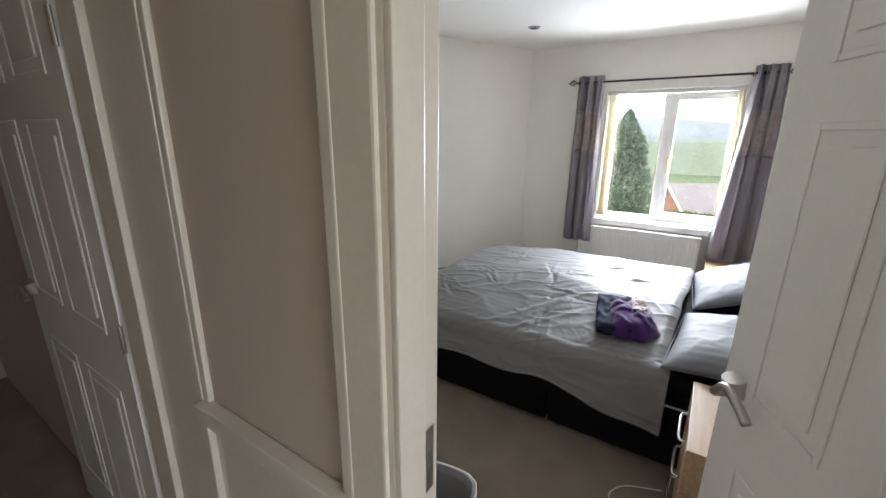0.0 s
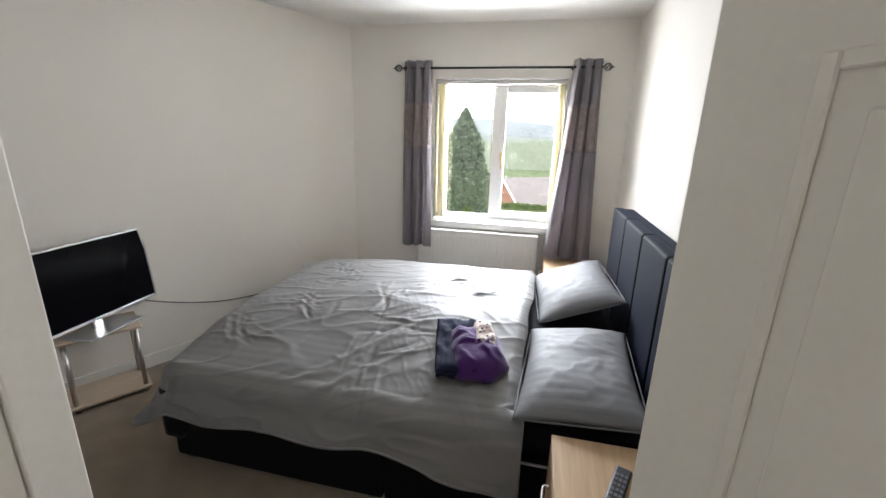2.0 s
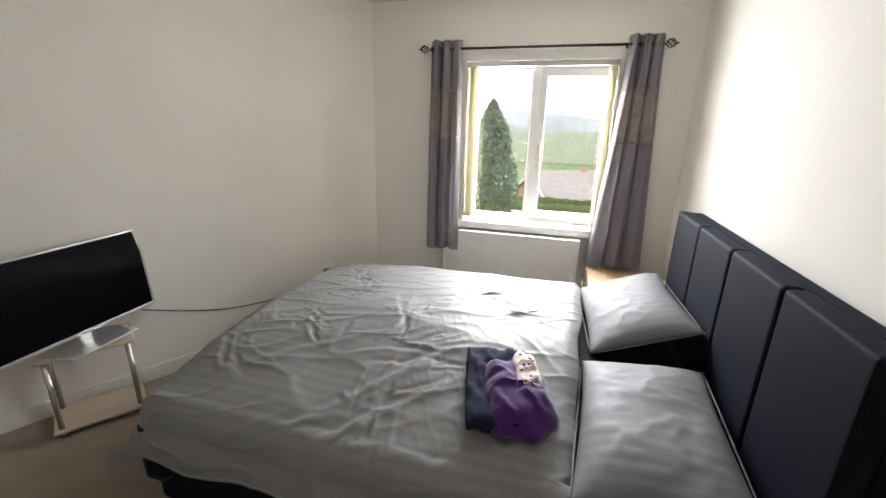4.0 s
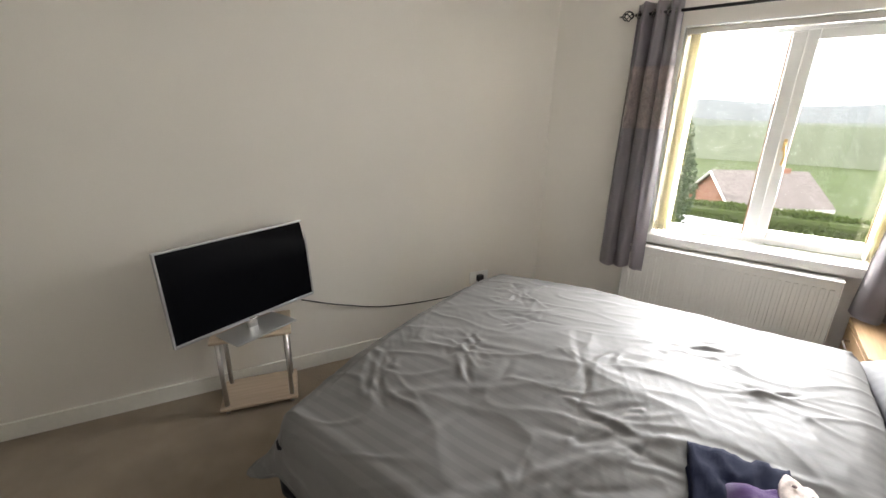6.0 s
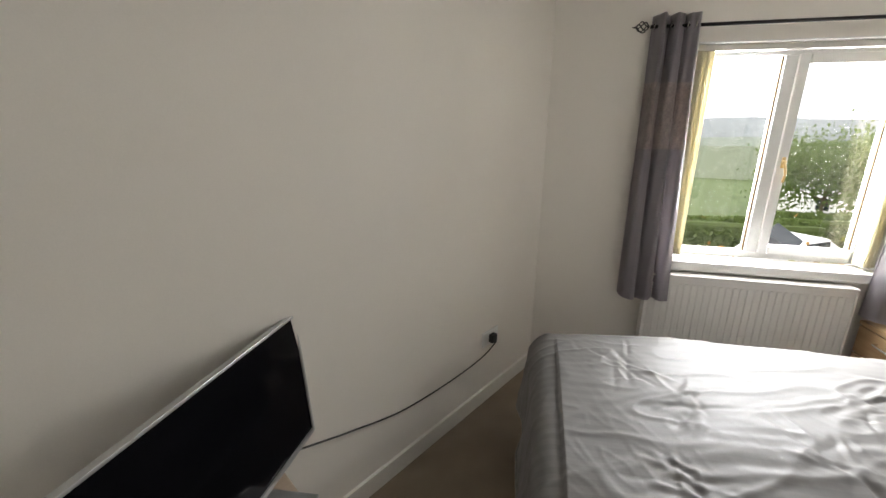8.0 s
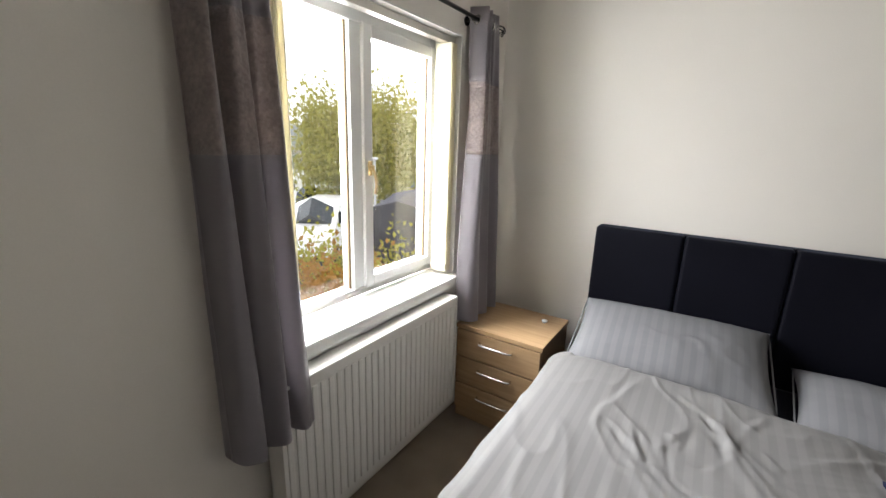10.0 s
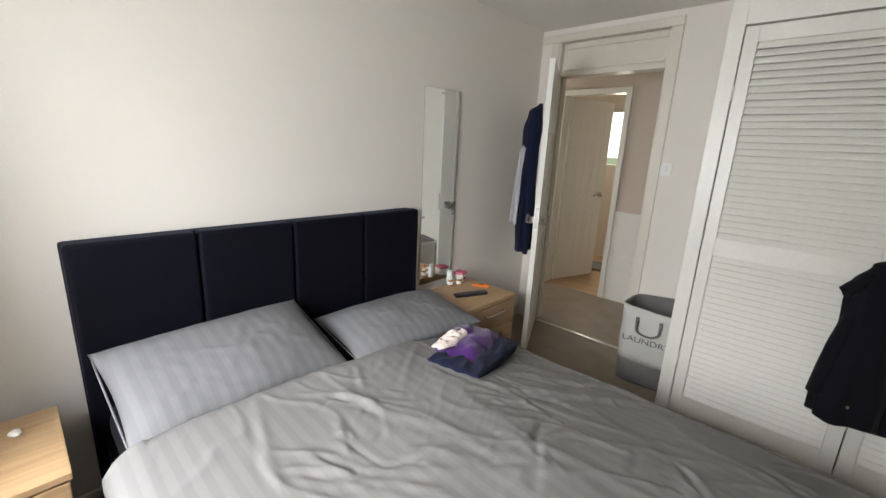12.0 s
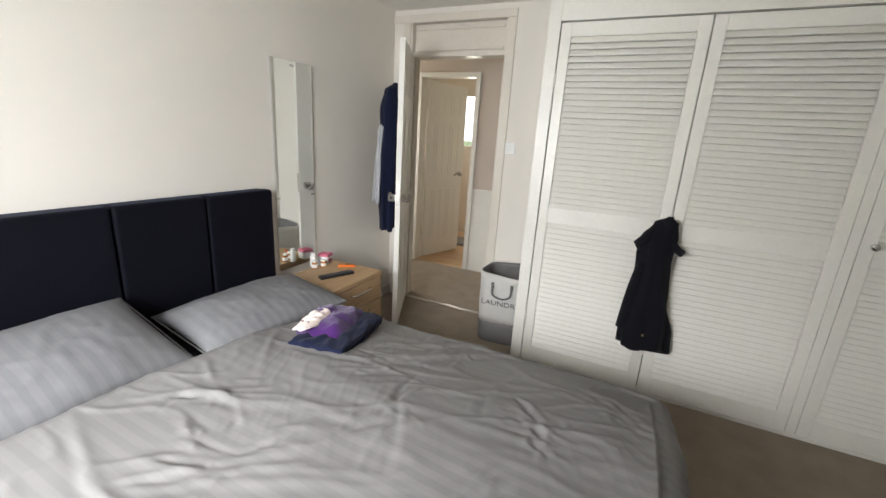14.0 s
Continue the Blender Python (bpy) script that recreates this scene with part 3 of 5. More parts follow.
def curtain(label, top, bottom, z0, waves, phase):
    """Eyelet curtain with deep folds; three bands of cloth."""
    c = thing("curtain", label, "curtain", group="pair of curtains")
    nx = 90

    def strip(za, zb, nz, lift):
        bm = B()
        rows = []
        for j in range(nz + 1):
            z = za + (zb - za) * j / nz
            f = (2.055 - z) / (2.055 - z0)
            xa, xb = top[0] + (bottom[0] - top[0]) * f ** 1.3, top[1] + (bottom[1] - top[1]) * f ** 1.3
            row = []
            for i in range(nx + 1):
                u = i / nx
                a = 2 * math.pi * waves * u + phase + 0.4 * math.sin(3 * f + u * 2)
                amp = (0.036 + 0.012 * f) * (0.75 + 0.25 * math.sin(5 * u + phase))
                y = PY + amp * math.sin(a) + 0.008 * math.sin(2.3 * a + 4 * f) - 0.055 * f
                x = xa + (xb - xa) * u + 0.012 * math.cos(a) * (0.4 + f)
                y += 0.006 * noise.noise((x * 9, z * 3, phase)) + lift
                row.append(bm.verts.new((x, y, z + (0.008 * math.sin(a * 0.5 + 1) if z == z0 else 0))))
            rows.append(row)
        for r, s in zip(rows, rows[1:]):
            for i in range(nx):
                bm.faces.new((r[i], r[i + 1], s[i + 1], s[i]))
        bmesh.ops.solidify(bm, geom=bm.faces[:], thickness=0.002)
        return bm

    part("header", strip(2.055, 1.735, 10, 0), M_CURT, c, smooth=True)
    part("shimmer_band", strip(1.735, 1.405, 12, -0.001), M_BAND, c, "crushed velvet taupe band", smooth=True)
    part("drop", strip(1.405, z0, 30, 0), M_CURT, c, smooth=True)
    for k in range(2 * waves):
        u = (k + 0.5 - phase / math.pi) / (2 * waves)
        if 0.02 < u < 0.98:
            x = top[0] + (top[1] - top[0]) * u
            bm = B()
            pts = [(x + 0.003 * math.sin(q * 0.5), PY + 0.019 * math.cos(q * math.pi / 8), PZ + 0.019 * math.sin(q * math.pi / 8)) for q in range(17)]
            tube(bm, pts, 0.004, 6)
            part("eyelet", bm, M_CHROME, c, smooth=True)
    return c


curtain("grey satin eyelet curtain with a crushed taupe band, drawn open", (0.868, 1.095), (0.855, 1.115), 0.575, 3, 0.4)
curtain("grey satin eyelet curtain with a crushed taupe band, hanging slanted", (2.165, 2.372), (2.06, 2.42), 0.565, 3, 1.1)

# ---- bed ----
BY, BX0, BX1 = -1.47, 0.45, 2.47
bed = thing("bed", "king-size black velvet divan bed with a tall panelled headboard", "bed")
part("divan_base", boxes((BX0, 1.46, BY - 0.75, BY + 0.75, 0.035, 0.36), (1.464, BX1, BY - 0.75, BY + 0.75, 0.035, 0.36), bevel=0.018), M_DIVAN, bed, "black velvet divan base")
part("mattress", boxes((BX0 + 0.06, BX1, BY - 0.735, BY + 0.735, 0.362, 0.503), bevel=0.05), M_SHEET, bed, "mattress in a dark navy fitted sheet")
part("base_piping", boxes((BX0 + 0.4, BX1 - 0.02, BY - 0.758, BY - 0.752, 0.352, 0.360)), M_GREYC, bed)
hbp = part("headboard", boxes((2.535, 2.595, BY - 0.775, BY + 0.775, 0.03, 1.075), bevel=0.012), M_HEADB, bed, "navy velvet headboard with four padded panels")
for k in range(4):
    y0 = BY - 0.775 + k * 0.3875
    bm = B()
    cub(bm, 2.475, 2.54, y0 + 0.002, y0 + 0.3855, 0.30, 1.08, 0.02, 4)
    part("padded_panel", bm, M_HEADB, hbp, smooth=False)
bm = B()
rings = []
for j in range(9):
    f = j / 8
    ring = []
    for k in range(24):
        a = 2 * math.pi * k / 24
        rr = (0.075 - 0.03 * f) * (1 + 0.22 * math.sin(3 * a + 1.5 * f) + 0.12 * math.sin(5 * a))
        ring.append(bm.verts.new((BX0 + 0.045 - 0.02 * f + rr * math.cos(a), BY - 0.73 - 0.015 * f + rr * 0.8 * math.sin(a), 0.41 - 0.25 * f + 0.015 * math.sin(2 * a) * f)))
    rings.append(ring)
for ra, rb in zip(rings, rings[1:]):
    for k in range(24):
        bm.faces.new((ra[k], ra[(k + 1) % 24], rb[(k + 1) % 24], rb[k]))
bm.faces.new(rings[0])
bm.faces.new(rings[-1][::-1])
part("sheet_corner", bm, M_SHEET, bed, "loose navy sheet corner hanging at the foot", smooth=True)
for x in (0.50, 1.40, 1.52, 2.40):
    for y in (BY - 0.71, BY + 0.71):
        bm = rod(B(), (x - 0.012, y, 0.022), (x + 0.012, y, 0.022), 0.022, 14)
        cub(bm, x - 0.02, x + 0.02, y - 0.012, y + 0.012, 0.028, 0.05, 0.003)
        part("castor", bm, M_CHROME, bed, "small chrome castor")


FOLDS = []
_rf = random.Random(11)
# knots of tight creases: place, reach, number, main direction, spread
for cx, cy, reach, count, turn, spread in ((0.82, -1.66, 0.20, 15, 150, 55), (1.50, -1.14, 0.20, 14, 30, 70), (1.40, -1.74, 0.22, 13, 215, 50), (1.30, -2.10, 0.26, 12, 75, 45), (1.22, -1.50, 0.24, 9, 120, 80), (0.90, -1.30, 0.26, 7, 60, 60), (1.75, -1.30, 0.22, 9, 20, 70), (0.66, -1.95, 0.24, 9, 140, 40), (0.75, -1.05, 0.25, 7, 100, 60), (1.75, -2.05, 0.22, 7, 80, 50)):
    for _ in range(int(count * 2)):
        a_ = radians(turn + _rf.gauss(0, spread * 0.5) + (180 if _rf.random() < 0.5 else 0))
        r0, r1 = _rf.uniform(-0.02, 0.06), reach * _rf.uniform(0.25, 0.95)
        ox, oy = _rf.gauss(0, 0.045), _rf.gauss(0, 0.045)
        FOLDS.append((cx + ox + r0 * math.cos(a_), cy + oy + r0 * math.sin(a_), cx + ox + r1 * math.cos(a_), cy + oy + r1 * math.sin(a_), _rf.uniform(0.0022, 0.005) * (1 if _rf.random() < 0.55 else -1), _rf.uniform(0.008, 0.014)))
# long soft folds pulled across the bed
for x0, y0, x1, y1, hh, ww in ((1.02, -2.28, 1.52, -1.66, 0.016, 0.022), (1.12, -2.30, 1.60, -1.82, 0.012, 0.02), (0.62, -2.05, 1.25, -1.62, 0.010, 0.022), (0.85, -1.60, 1.40, -1.50, 0.009, 0.02), (1.25, -1.45, 1.90, -1.25, 0.010, 0.02), (0.58, -1.75, 0.80, -1.68, 0.010, 0.016), (1.05, -1.30, 1.55, -1.05, 0.009, 0.02), (1.40, -1.72, 1.95, -1.62, 0.010, 0.018), (0.60, -1.35, 1.10, -1.12, 0.008, 0.024), (0.90, -2.15, 1.05, -1.70, 0.009, 0.02), (1.55, -2.25, 1.72, -2.0, 0.010, 0.018), (0.95, -0.90, 1.40, -0.82, 0.008, 0.02), (1.55, -0.95, 1.93, -1.05, 0.010, 0.018), (1.70, -1.45, 1.95, -1.75, 0.009, 0.016)):
    FOLDS.append((x0, y0, x1, y1, hh * 0.45, ww * 0.85))


def crease(x, y):
    """Rumples of a slept-in duvet: soft swell, then sharp folds."""
    h = 0.022 * noise.noise((x * 1.7, y * 1.7, 3.0)) + 0.007 * noise.noise((x * 5, y * 5, 6.0))
    wx = x + 0.018 * noise.noise((x * 6, y * 6, 2.0))
    wy = y + 0.018 * noise.noise((x * 6, y * 6, 12.0))
    for x0, y0, x1, y1, hh, ww in FOLDS:
        if min(x0, x1) - 0.07 < wx < max(x0, x1) + 0.07 and min(y0, y1) - 0.07 < wy < max(y0, y1) + 0.07:
            dx, dy = x1 - x0, y1 - y0
            ln = math.hypot(dx, dy)
            u = ((wx - x0) * dx + (wy - y0) * dy) / (ln * ln)
            v = ((wx - x0) * -dy + (wy - y0) * dx) / ln
            if -0.15 < u < 1.15:
                end = max(0.0, 1 - abs(2 * u - 1) ** 3 * 0.75) if 0 <= u <= 1 else 0.25 * (1 - min(1.0, abs(u - 0.5) - 0.5) / 0.15)
                q = v / ww
                h += hh * end * (math.exp(-abs(q) ** 1.5) - 0.3 * math.exp(-((q - 1.9) / 0.9) ** 2))
    q = 1 - abs(noise.noise((x * 3.2 + y * 2.0, y * 7.5 - x * 3.0, 9.0)))
    h += 0.004 * (max(0.0, q - 0.8) / 0.2) ** 1.5
    q = 1 - abs(noise.noise((x * 19 + y * 11, y * 5 - x * 3, 31.0)))
    h += 0.003 * (max(0.0, q - 0.8) / 0.2) ** 1.4 * max(0.0, 0.2 + noise.noise((x * 1.6, y * 1.6, 14.0)))
    return max(h, -0.016 + 0.2 * (h + 0.016))


def drape(d, flare):
    r = 0.095
    if d < r * math.pi / 2:
        return r * math.sin(d / r), -r * (1 - math.cos(d / r))
    e = d - r * math.pi / 2
    return r + e * flare, -r - e * math.sqrt(max(0.0, 1 - flare * flare))


def duvet():
    bm = B()
    X0, X1, HW = 0.50, 2.0, 0.70          # flat top: foot edge, head edge, half width
    over_x, over_y, nx, ny = 0.33, 0.345, 290, 310
    grid = []
    for i in range(nx + 1):
        cx = X0 - over_x + (X1 - X0 + over_x) * i / nx
        row = []
        for j in range(ny + 1):
            cy = -(HW + over_y) + 2 * (HW + over_y) * j / ny
            ex, ey = max(0.0, X0 - cx), max(0.0, abs(cy) - HW)
            d = math.hypot(ex, ey)
            px, py = max(cx, X0), max(-HW, min(HW, cy))
            z = 0.606 - 0.085 * max(0.0, min(1.0, -cy / HW)) ** 1.6 - 0.06 * max(0.0, min(1.0, 1 - (cx - X0) / 0.5)) * max(0.0, min(1.0, cy / HW)) ** 2
            wx, wy = cx, BY + cy
            c = crease(wx, wy)
            if d > 0:
                corner = min(ex, ey) / max(ex, ey, 1e-6)
                hang = 1 + 0.10 * noise.noise((wx * 3.1, wy * 3.1, 5.0)) + (0.14 * max(0, (cx - 1.4) / 0.5) - 0.22 if cy < -HW else 0)
                fl = 0.13 + 0.45 * corner + 0.12 * noise.noise((wx * 4.5, wy * 4.5, 1.0))
                fl *= 0.2 if cy > HW * 0.9 else 1
                r, dz = drape(d * hang, max(0.0, fl))
                ux, uy = -ex / d, math.copysign(ey, cy) / d
                k = min(1.0, d / 0.12)
                px, py, z = px + ux * (r + c * k * 1.2), py + uy * (r + c * k * 1.2), z + dz + c * (1 - k)
            else:
                edge = min(1.0, (X1 - cx) / 0.06)
                z += c - 0.02 * (1 - edge) ** 2
                px += (0.03 * noise.noise((wy * 3, 2.0, 7.0)) + 0.035 * cy) * (1 - min(1.0, (X1 - cx) / 0.3))
                z += 0.020 * (1 - min(1.0, (max(abs(cy), 0) / HW)) ** 2)
            row.append(bm.verts.new((px, BY + py, max(z, 0.1))))
        grid.append(row)
    for a, b_ in zip(grid, grid[1:]):
        for j in range(ny):
            bm.faces.new((a[j], a[j + 1], b_[j + 1], b_[j]))
    edge = [row[0].co.copy() for row in grid[::-1]] + [v.co.copy() for v in grid[0][1:-1]] + [row[-1].co.copy() for row in grid]
    bmesh.ops.recalc_face_normals(bm, faces=bm.faces)
    bmesh.ops.solidify(bm, geom=bm.faces[:], thickness=0.012)
    return bm, edge


dv = thing("duvet", "rumpled silver-grey striped sateen duvet spread over the bed", "duvet")
cover, hem_line = duvet()
part("cover", cover, M_DUVET, dv, smooth=True)
part("hem", tube(B(), hem_line[::3], 0.006, 6), M_DUVET, dv, "stitched hem roll", smooth=True)


def pillow(label, m, sx, sy, sz, seed):
    """Plump pillow with pointed corners and puckered seams."""
    p = thing("pillow", label, "pillow", m, "pillows on the bed")
    bm = B()
    n = 46
    for side in (1, -1):
        grid = []
        for i in range(n + 1):
            row = []
            for j in range(n + 1):
                u, v = 2 * i / n - 1, 2 * j / n - 1
                f = max(0.0, (1 - abs(u) ** 2.6) * (1 - abs(v) ** 2.6)) ** 0.55
                pinch = 1 - 0.05 * (1 - u * u) * abs(v) ** 3
                pinch2 = 1 - 0.07 * (1 - v * v) * abs(u) ** 3
                h = f * sz * (0.9 + 0.15 * noise.noise((u * 1.3, v * 1.6, seed)))
                q = 1 - abs(noise.noise((u * 2.2 + seed, v * 6, seed * 2)))
                h += f * 0.0055 * (max(0, q - 0.78) / 0.22) ** 1.5
                g = (1 - abs(noise.noise((u * 7, v * 2.5 + seed, seed)))) ** 3 * 0.0004 * f
                row.append(bm.verts.new((u * sx * pinch2, v * sy * pinch, side * (h * (1.0 if side > 0 else 0.55) + g))))
            grid.append(row)
        for a, b_ in zip(grid, grid[1:]):
            for j in range(n):
                bm.faces.new((a[j], a[j + 1], b_[j + 1], b_[j]))
    bmesh.ops.remove_doubles(bm, verts=bm.verts[:], dist=0.0008)
    part("pillowcase", bm, M_PILLOW, p, smooth=True)
    edge = [(math.copysign(min(1, abs(1.35 * math.cos(a))), math.cos(a)) * sx * 0.985, math.copysign(min(1, abs(1.35 * math.sin(a))), math.sin(a)) * sy * 0.985, 0) for a in [2 * math.pi * k / 64 for k in range(65)]]
    part("seam", tube(B(), edge, 0.003, 6), M_PILLOW, p, smooth=True)
    return p


pillow("grey striped sateen pillow propped against the headboard", pose(2.235, -1.09, 0.64, 0, -21, 3), 0.225, 0.37, 0.088, 1.3)
pillow("grey striped sateen pillow lying flat beside its twin", pose(2.205, -1.89, 0.572, 0, -7, -4), 0.225, 0.37, 0.088, 4.1)


# ---- folded clothes ----
def folded(name, label, cat, m, sx, sy, h, material, seed, layers=2):
    t = thing(name, label, cat, m)
    for k in range(layers):
        bm = B()
        n = 26
        top, bot = [], []
        for i in range(n + 1):
            r1, r2 = [], []
            for j in range(n + 1):
                u, v = 2 * i / n - 1, 2 * j / n - 1
                wob = 1 + 0.10 * noise.noise((u * 1.8 + seed, v * 1.8, k))
                e = (1 - abs(u) ** 6) * (1 - abs(v) ** 6)
                z = k * h / layers
                hh = h / layers * (0.55 + 0.45 * max(0, e) ** 0.4) + 0.014 * noise.noise((u * 3, v * 3, seed + k)) + 0.010 * (1 - abs(noise.noise((u * 5 + v * 2, v * 3, seed)))) ** 3
                x, y = u * sx * wob, v * sy * (1 + 0.10 * noise.noise((u * 2, v * 2 + seed, k + 5)))
                r1.append(bm.verts.new((x, y, z + hh)))
                r2.append(bm.verts.new((x * 0.97, y * 0.97, z)))
            top.append(r1)
            bot.append(r2)
        for g in (top, bot):
            for a, b_ in zip(g, g[1:]):
                for j in range(n):
                    bm.faces.new((a[j], a[j + 1], b_[j + 1], b_[j]))
        for i in range(n):
            bm.faces.new((top[i][0], top[i + 1][0], bot[i + 1][0], bot[i][0]))
            bm.faces.new((top[i][n], top[i + 1][n], bot[i + 1][n], bot[i][n]))
            bm.faces.new((top[0][i], top[0][i + 1], bot[0][i + 1], bot[0][i]))
            bm.faces.new((top[n][i], top[n][i + 1], bot[n][i + 1], bot[n][i]))
        part("fold", bm, material, t, smooth=True)
    return t


def draped(name, label, cat, m, sx, sy, h, material, seed):
    """A soft garment dropped in a heap: a domed top with folds that fall to a wavy hem."""
    t = thing(name, label, cat, m)
    bm = B()
    nr, na = 22, 72
    rings = []
    for i in range(1, nr + 1):
        f = i / nr
        ring = []
        for k in range(na):
            a = 2 * math.pi * k / na
            c, s_ = math.cos(a), math.sin(a)
            q = (abs(c) ** 3 + abs(s_) ** 3) ** (-1 / 3)
            rad = f * q * (1 + 0.09 * noise.noise((c * 1.6, s_ * 1.6, seed)) + 0.05 * math.sin(7 * a + seed) * f)
            x, y = sx * rad * c, sy * rad * s_
            z = h * (1 - f ** 5) + 0.011 * noise.noise((x * 14, y * 14, seed))
            g = 1 - abs(noise.noise((x * 9 + y * 5, y * 22 - x * 6, seed + 3)))
            z += 0.012 * (max(0.0, g - 0.7) / 0.3) ** 1.4 * (1 - f ** 6)
            ring.append(bm.verts.new((x, y, max(z, 0.0))))
        rings.append(ring)
    top = bm.verts.new((0, 0, h))
    for k in range(na):
        bm.faces.new((top, rings[0][k], rings[0][(k + 1) % na]))
    for ra, rb in zip(rings, rings[1:]):
        for k in range(na):
            bm.faces.new((ra[k], rb[k], rb[(k + 1) % na], ra[(k + 1) % na]))
    bm.faces.new(rings[-1][::-1])
    part("cloth", bm, material, t, smooth=True)
    return t


folded("trousers", "folded navy trousers at the bottom of the clothes pile", "trousers", pose(1.705, -1.865, 0.574, 4, 0, 12), 0.112, 0.205, 0.042, M_NAVY, 2.0)
draped("top", "crumpled purple jersey top slumped over folded trousers", "top", pose(1.775, -1.90, 0.577, 4, 0, 18), 0.128, 0.185, 0.072, M_PURPLE, 5.0)
flo = draped("headscarf", "cream floral cotton scarf bunched on the clothes pile", "scarf", pose(1.805, -1.825, 0.641, 4, 6, 14), 0.048, 0.125, 0.018, M_FLORAL, 8.0)
rf = random.Random(4)
for k in range(16):
    x, y = rf.uniform(-0.032, 0.032), rf.uniform(-0.095, 0.095)
    part("printed_flower", ball(B(), (x, y, 0.020 + 0.011 * noise.noise((x * 14, y * 14, 8.0))), 0.0055, (1, 0.6, 0.7), 8), M_MOTIF, flo)


# ---- bedside cabinets ----
def bedside(label, m):
    """Three-drawer cabinet: front faces -x, back at x 0.395, y from 0 to 0.48."""
    c = thing("bedside_cabinet", label, "bedside cabinet", m, "pair of bedside cabinets")
    part("carcass", boxes((0.018, 0.395, 0.006, 0.464, 0.0, 0.525), bevel=0.001), M_OAK, c)
    part("top", boxes((0.0, 0.40, 0.0, 0.47, 0.526, 0.548), bevel=0.003), M_OAK, c)
    for k in range(3):
        z0 = 0.06 + k * 0.155
        d = part("drawer", boxes((0.0, 0.018, 0.008, 0.462, z0 + 0.003, z0 + 0.150), bevel=0.002), M_OAK, c)
        zc = z0 + 0.105
        bm = tube(B(), spline([(0.0, 0.145, zc), (-0.022, 0.155, zc), (-0.026, 0.235, zc), (-0.022, 0.315, zc), (0.0, 0.325, zc)], 24), 0.0055, 8)
        part("handle", bm, M_CHROME, d, "curved chrome bar handle", smooth=True)
    return c


bedside("light oak laminate three-drawer bedside cabinet beside the radiator", pose(2.082, -0.618, 0))
bedside("light oak laminate bedside cabinet cluttered with small bottles", pose(2.09, -2.755, 0))
bm = ball(B(), (2.375, -0.52, 0.553), 0.018, (1.2, 0.8, 0.5), 10)
for v in bm.verts:
    v.co += 0.006 * noise.noise_vector(v.co * 60)
    v.co.z = max(v.co.z, 0.548)
tagged(part("crumpled_tissue", bm, M_WHITE), "tiny crumpled white tissue on the bedside cabinet", "tissue")

# things on the cabinet near the door
Z = 0.548
rem = thing("remote_control", "black television remote control lying on the cabinet", "remote control", pose(2.255, -2.50, Z, 0, 0, 68))
part("shell", boxes((-0.11, 0.11, -0.023, 0.023, 0, 0.018), bevel=0.006), M_BLACK, rem)
for i in range(9):
    for j in range(3):
        part("button", boxes((-0.095 + i * 0.02, -0.083 + i * 0.02, -0.016 + j * 0.012, -0.008 + j * 0.012, 0.018, 0.0205)), M_KEY, rem)
kn = thing("craft_knife", "bright orange plastic snap-blade craft knife", "craft knife", pose(2.32, -2.68, Z, 0, 0, 40))
part("grip", boxes((-0.055, 0.055, -0.011, 0.011, 0, 0.014), bevel=0.004), M_ORANGE, kn)
part("slider", boxes((-0.02, 0.01, -0.005, 0.005, 0.014, 0.018), bevel=0.001), M_BLACK, kn)


def bottle(label, x, y, r, h, body, cap):
    b_ = thing("medicine_bottle", label, "bottle", pose(x, y, Z), "small bottles")
    bm = rod(B(), (0, 0, 0), (0, 0, h * 0.72), r, 18)
    rod(bm, (0, 0, h * 0.72), (0, 0, h * 0.8), r, 18, r * 0.6)
    part("bottle", bm, body, b_)
    part("cap", rod(B(), (0, 0, h * 0.78), (0, 0, h), r * 0.8, 18), cap, b_, "plain screw cap")
    part("label", rod(B(), (0, 0, h * 0.15), (0, 0, h * 0.55), r * 1.015, 18), M_WHITE, b_, "pale paper label")


bottle("small amber bottle with a white cap", 2.46, -2.535, 0.017, 0.055, M_AMBER, M_WHITE)
bottle("white pump bottle with an orange label", 2.50, -2.565, 0.018, 0.09, M_WHITE, M_WHITE)
bottle("small brown jar with a white lid", 2.44, -2.595, 0.019, 0.05, M_AMBER, M_WHITE)
pk = thing("small_carton", "white and pink cardboard carton", "carton", pose(2.50, -2.68, Z, 0, 0, 15))
part("box", boxes((-0.035, 0.035, -0.035, 0.035, 0, 0.06), bevel=0.001), M_WHITE, pk)
part("lid_print", boxes((-0.0355, 0.0355, -0.0355, 0.0355, 0.045, 0.061)), M_PINK, pk)
part("front_print", boxes((-0.0365, -0.0355, -0.02, 0.025, 0.01, 0.03)), M_PINK, pk)

# frameless mirror on the wall above the cabinet
mi = thing("wall_mirror", "tall narrow frameless mirror fixed to the wall", "mirror", pose(2.594, -2.372, 0.55))
part("glass", boxes((-0.006, 0, -0.313, 0, 0, 1.23), bevel=0.0015), M_MIRROR, mi)
part("backing", boxes((0, 0.005, -0.311, -0.002, 0.002, 1.228)), M_GREYC, mi)
for y, z in ((-0.155, 1.205), (-0.30, 0.45), (-0.012, 0.45)):
    part("clip", boxes((-0.010, -0.006, y - 0.012, y + 0.012, z - 0.006, z + 0.006), bevel=0.001), M_CHROME, mi)
bm = tube(B(), spline([(2.05, -2.35, 0.006), (1.90, -2.42, 0.006), (1.86, -2.52, 0.006), (1.98, -2.56, 0.006), (2.06, -2.44, 0.02), (2.075, -2.36, 0.12)], 40), 0.003, 6)
tagged(part("charger_cable", bm, M_WHITE, smooth=True), "loose white charging cable looped on the carpet", "cable")

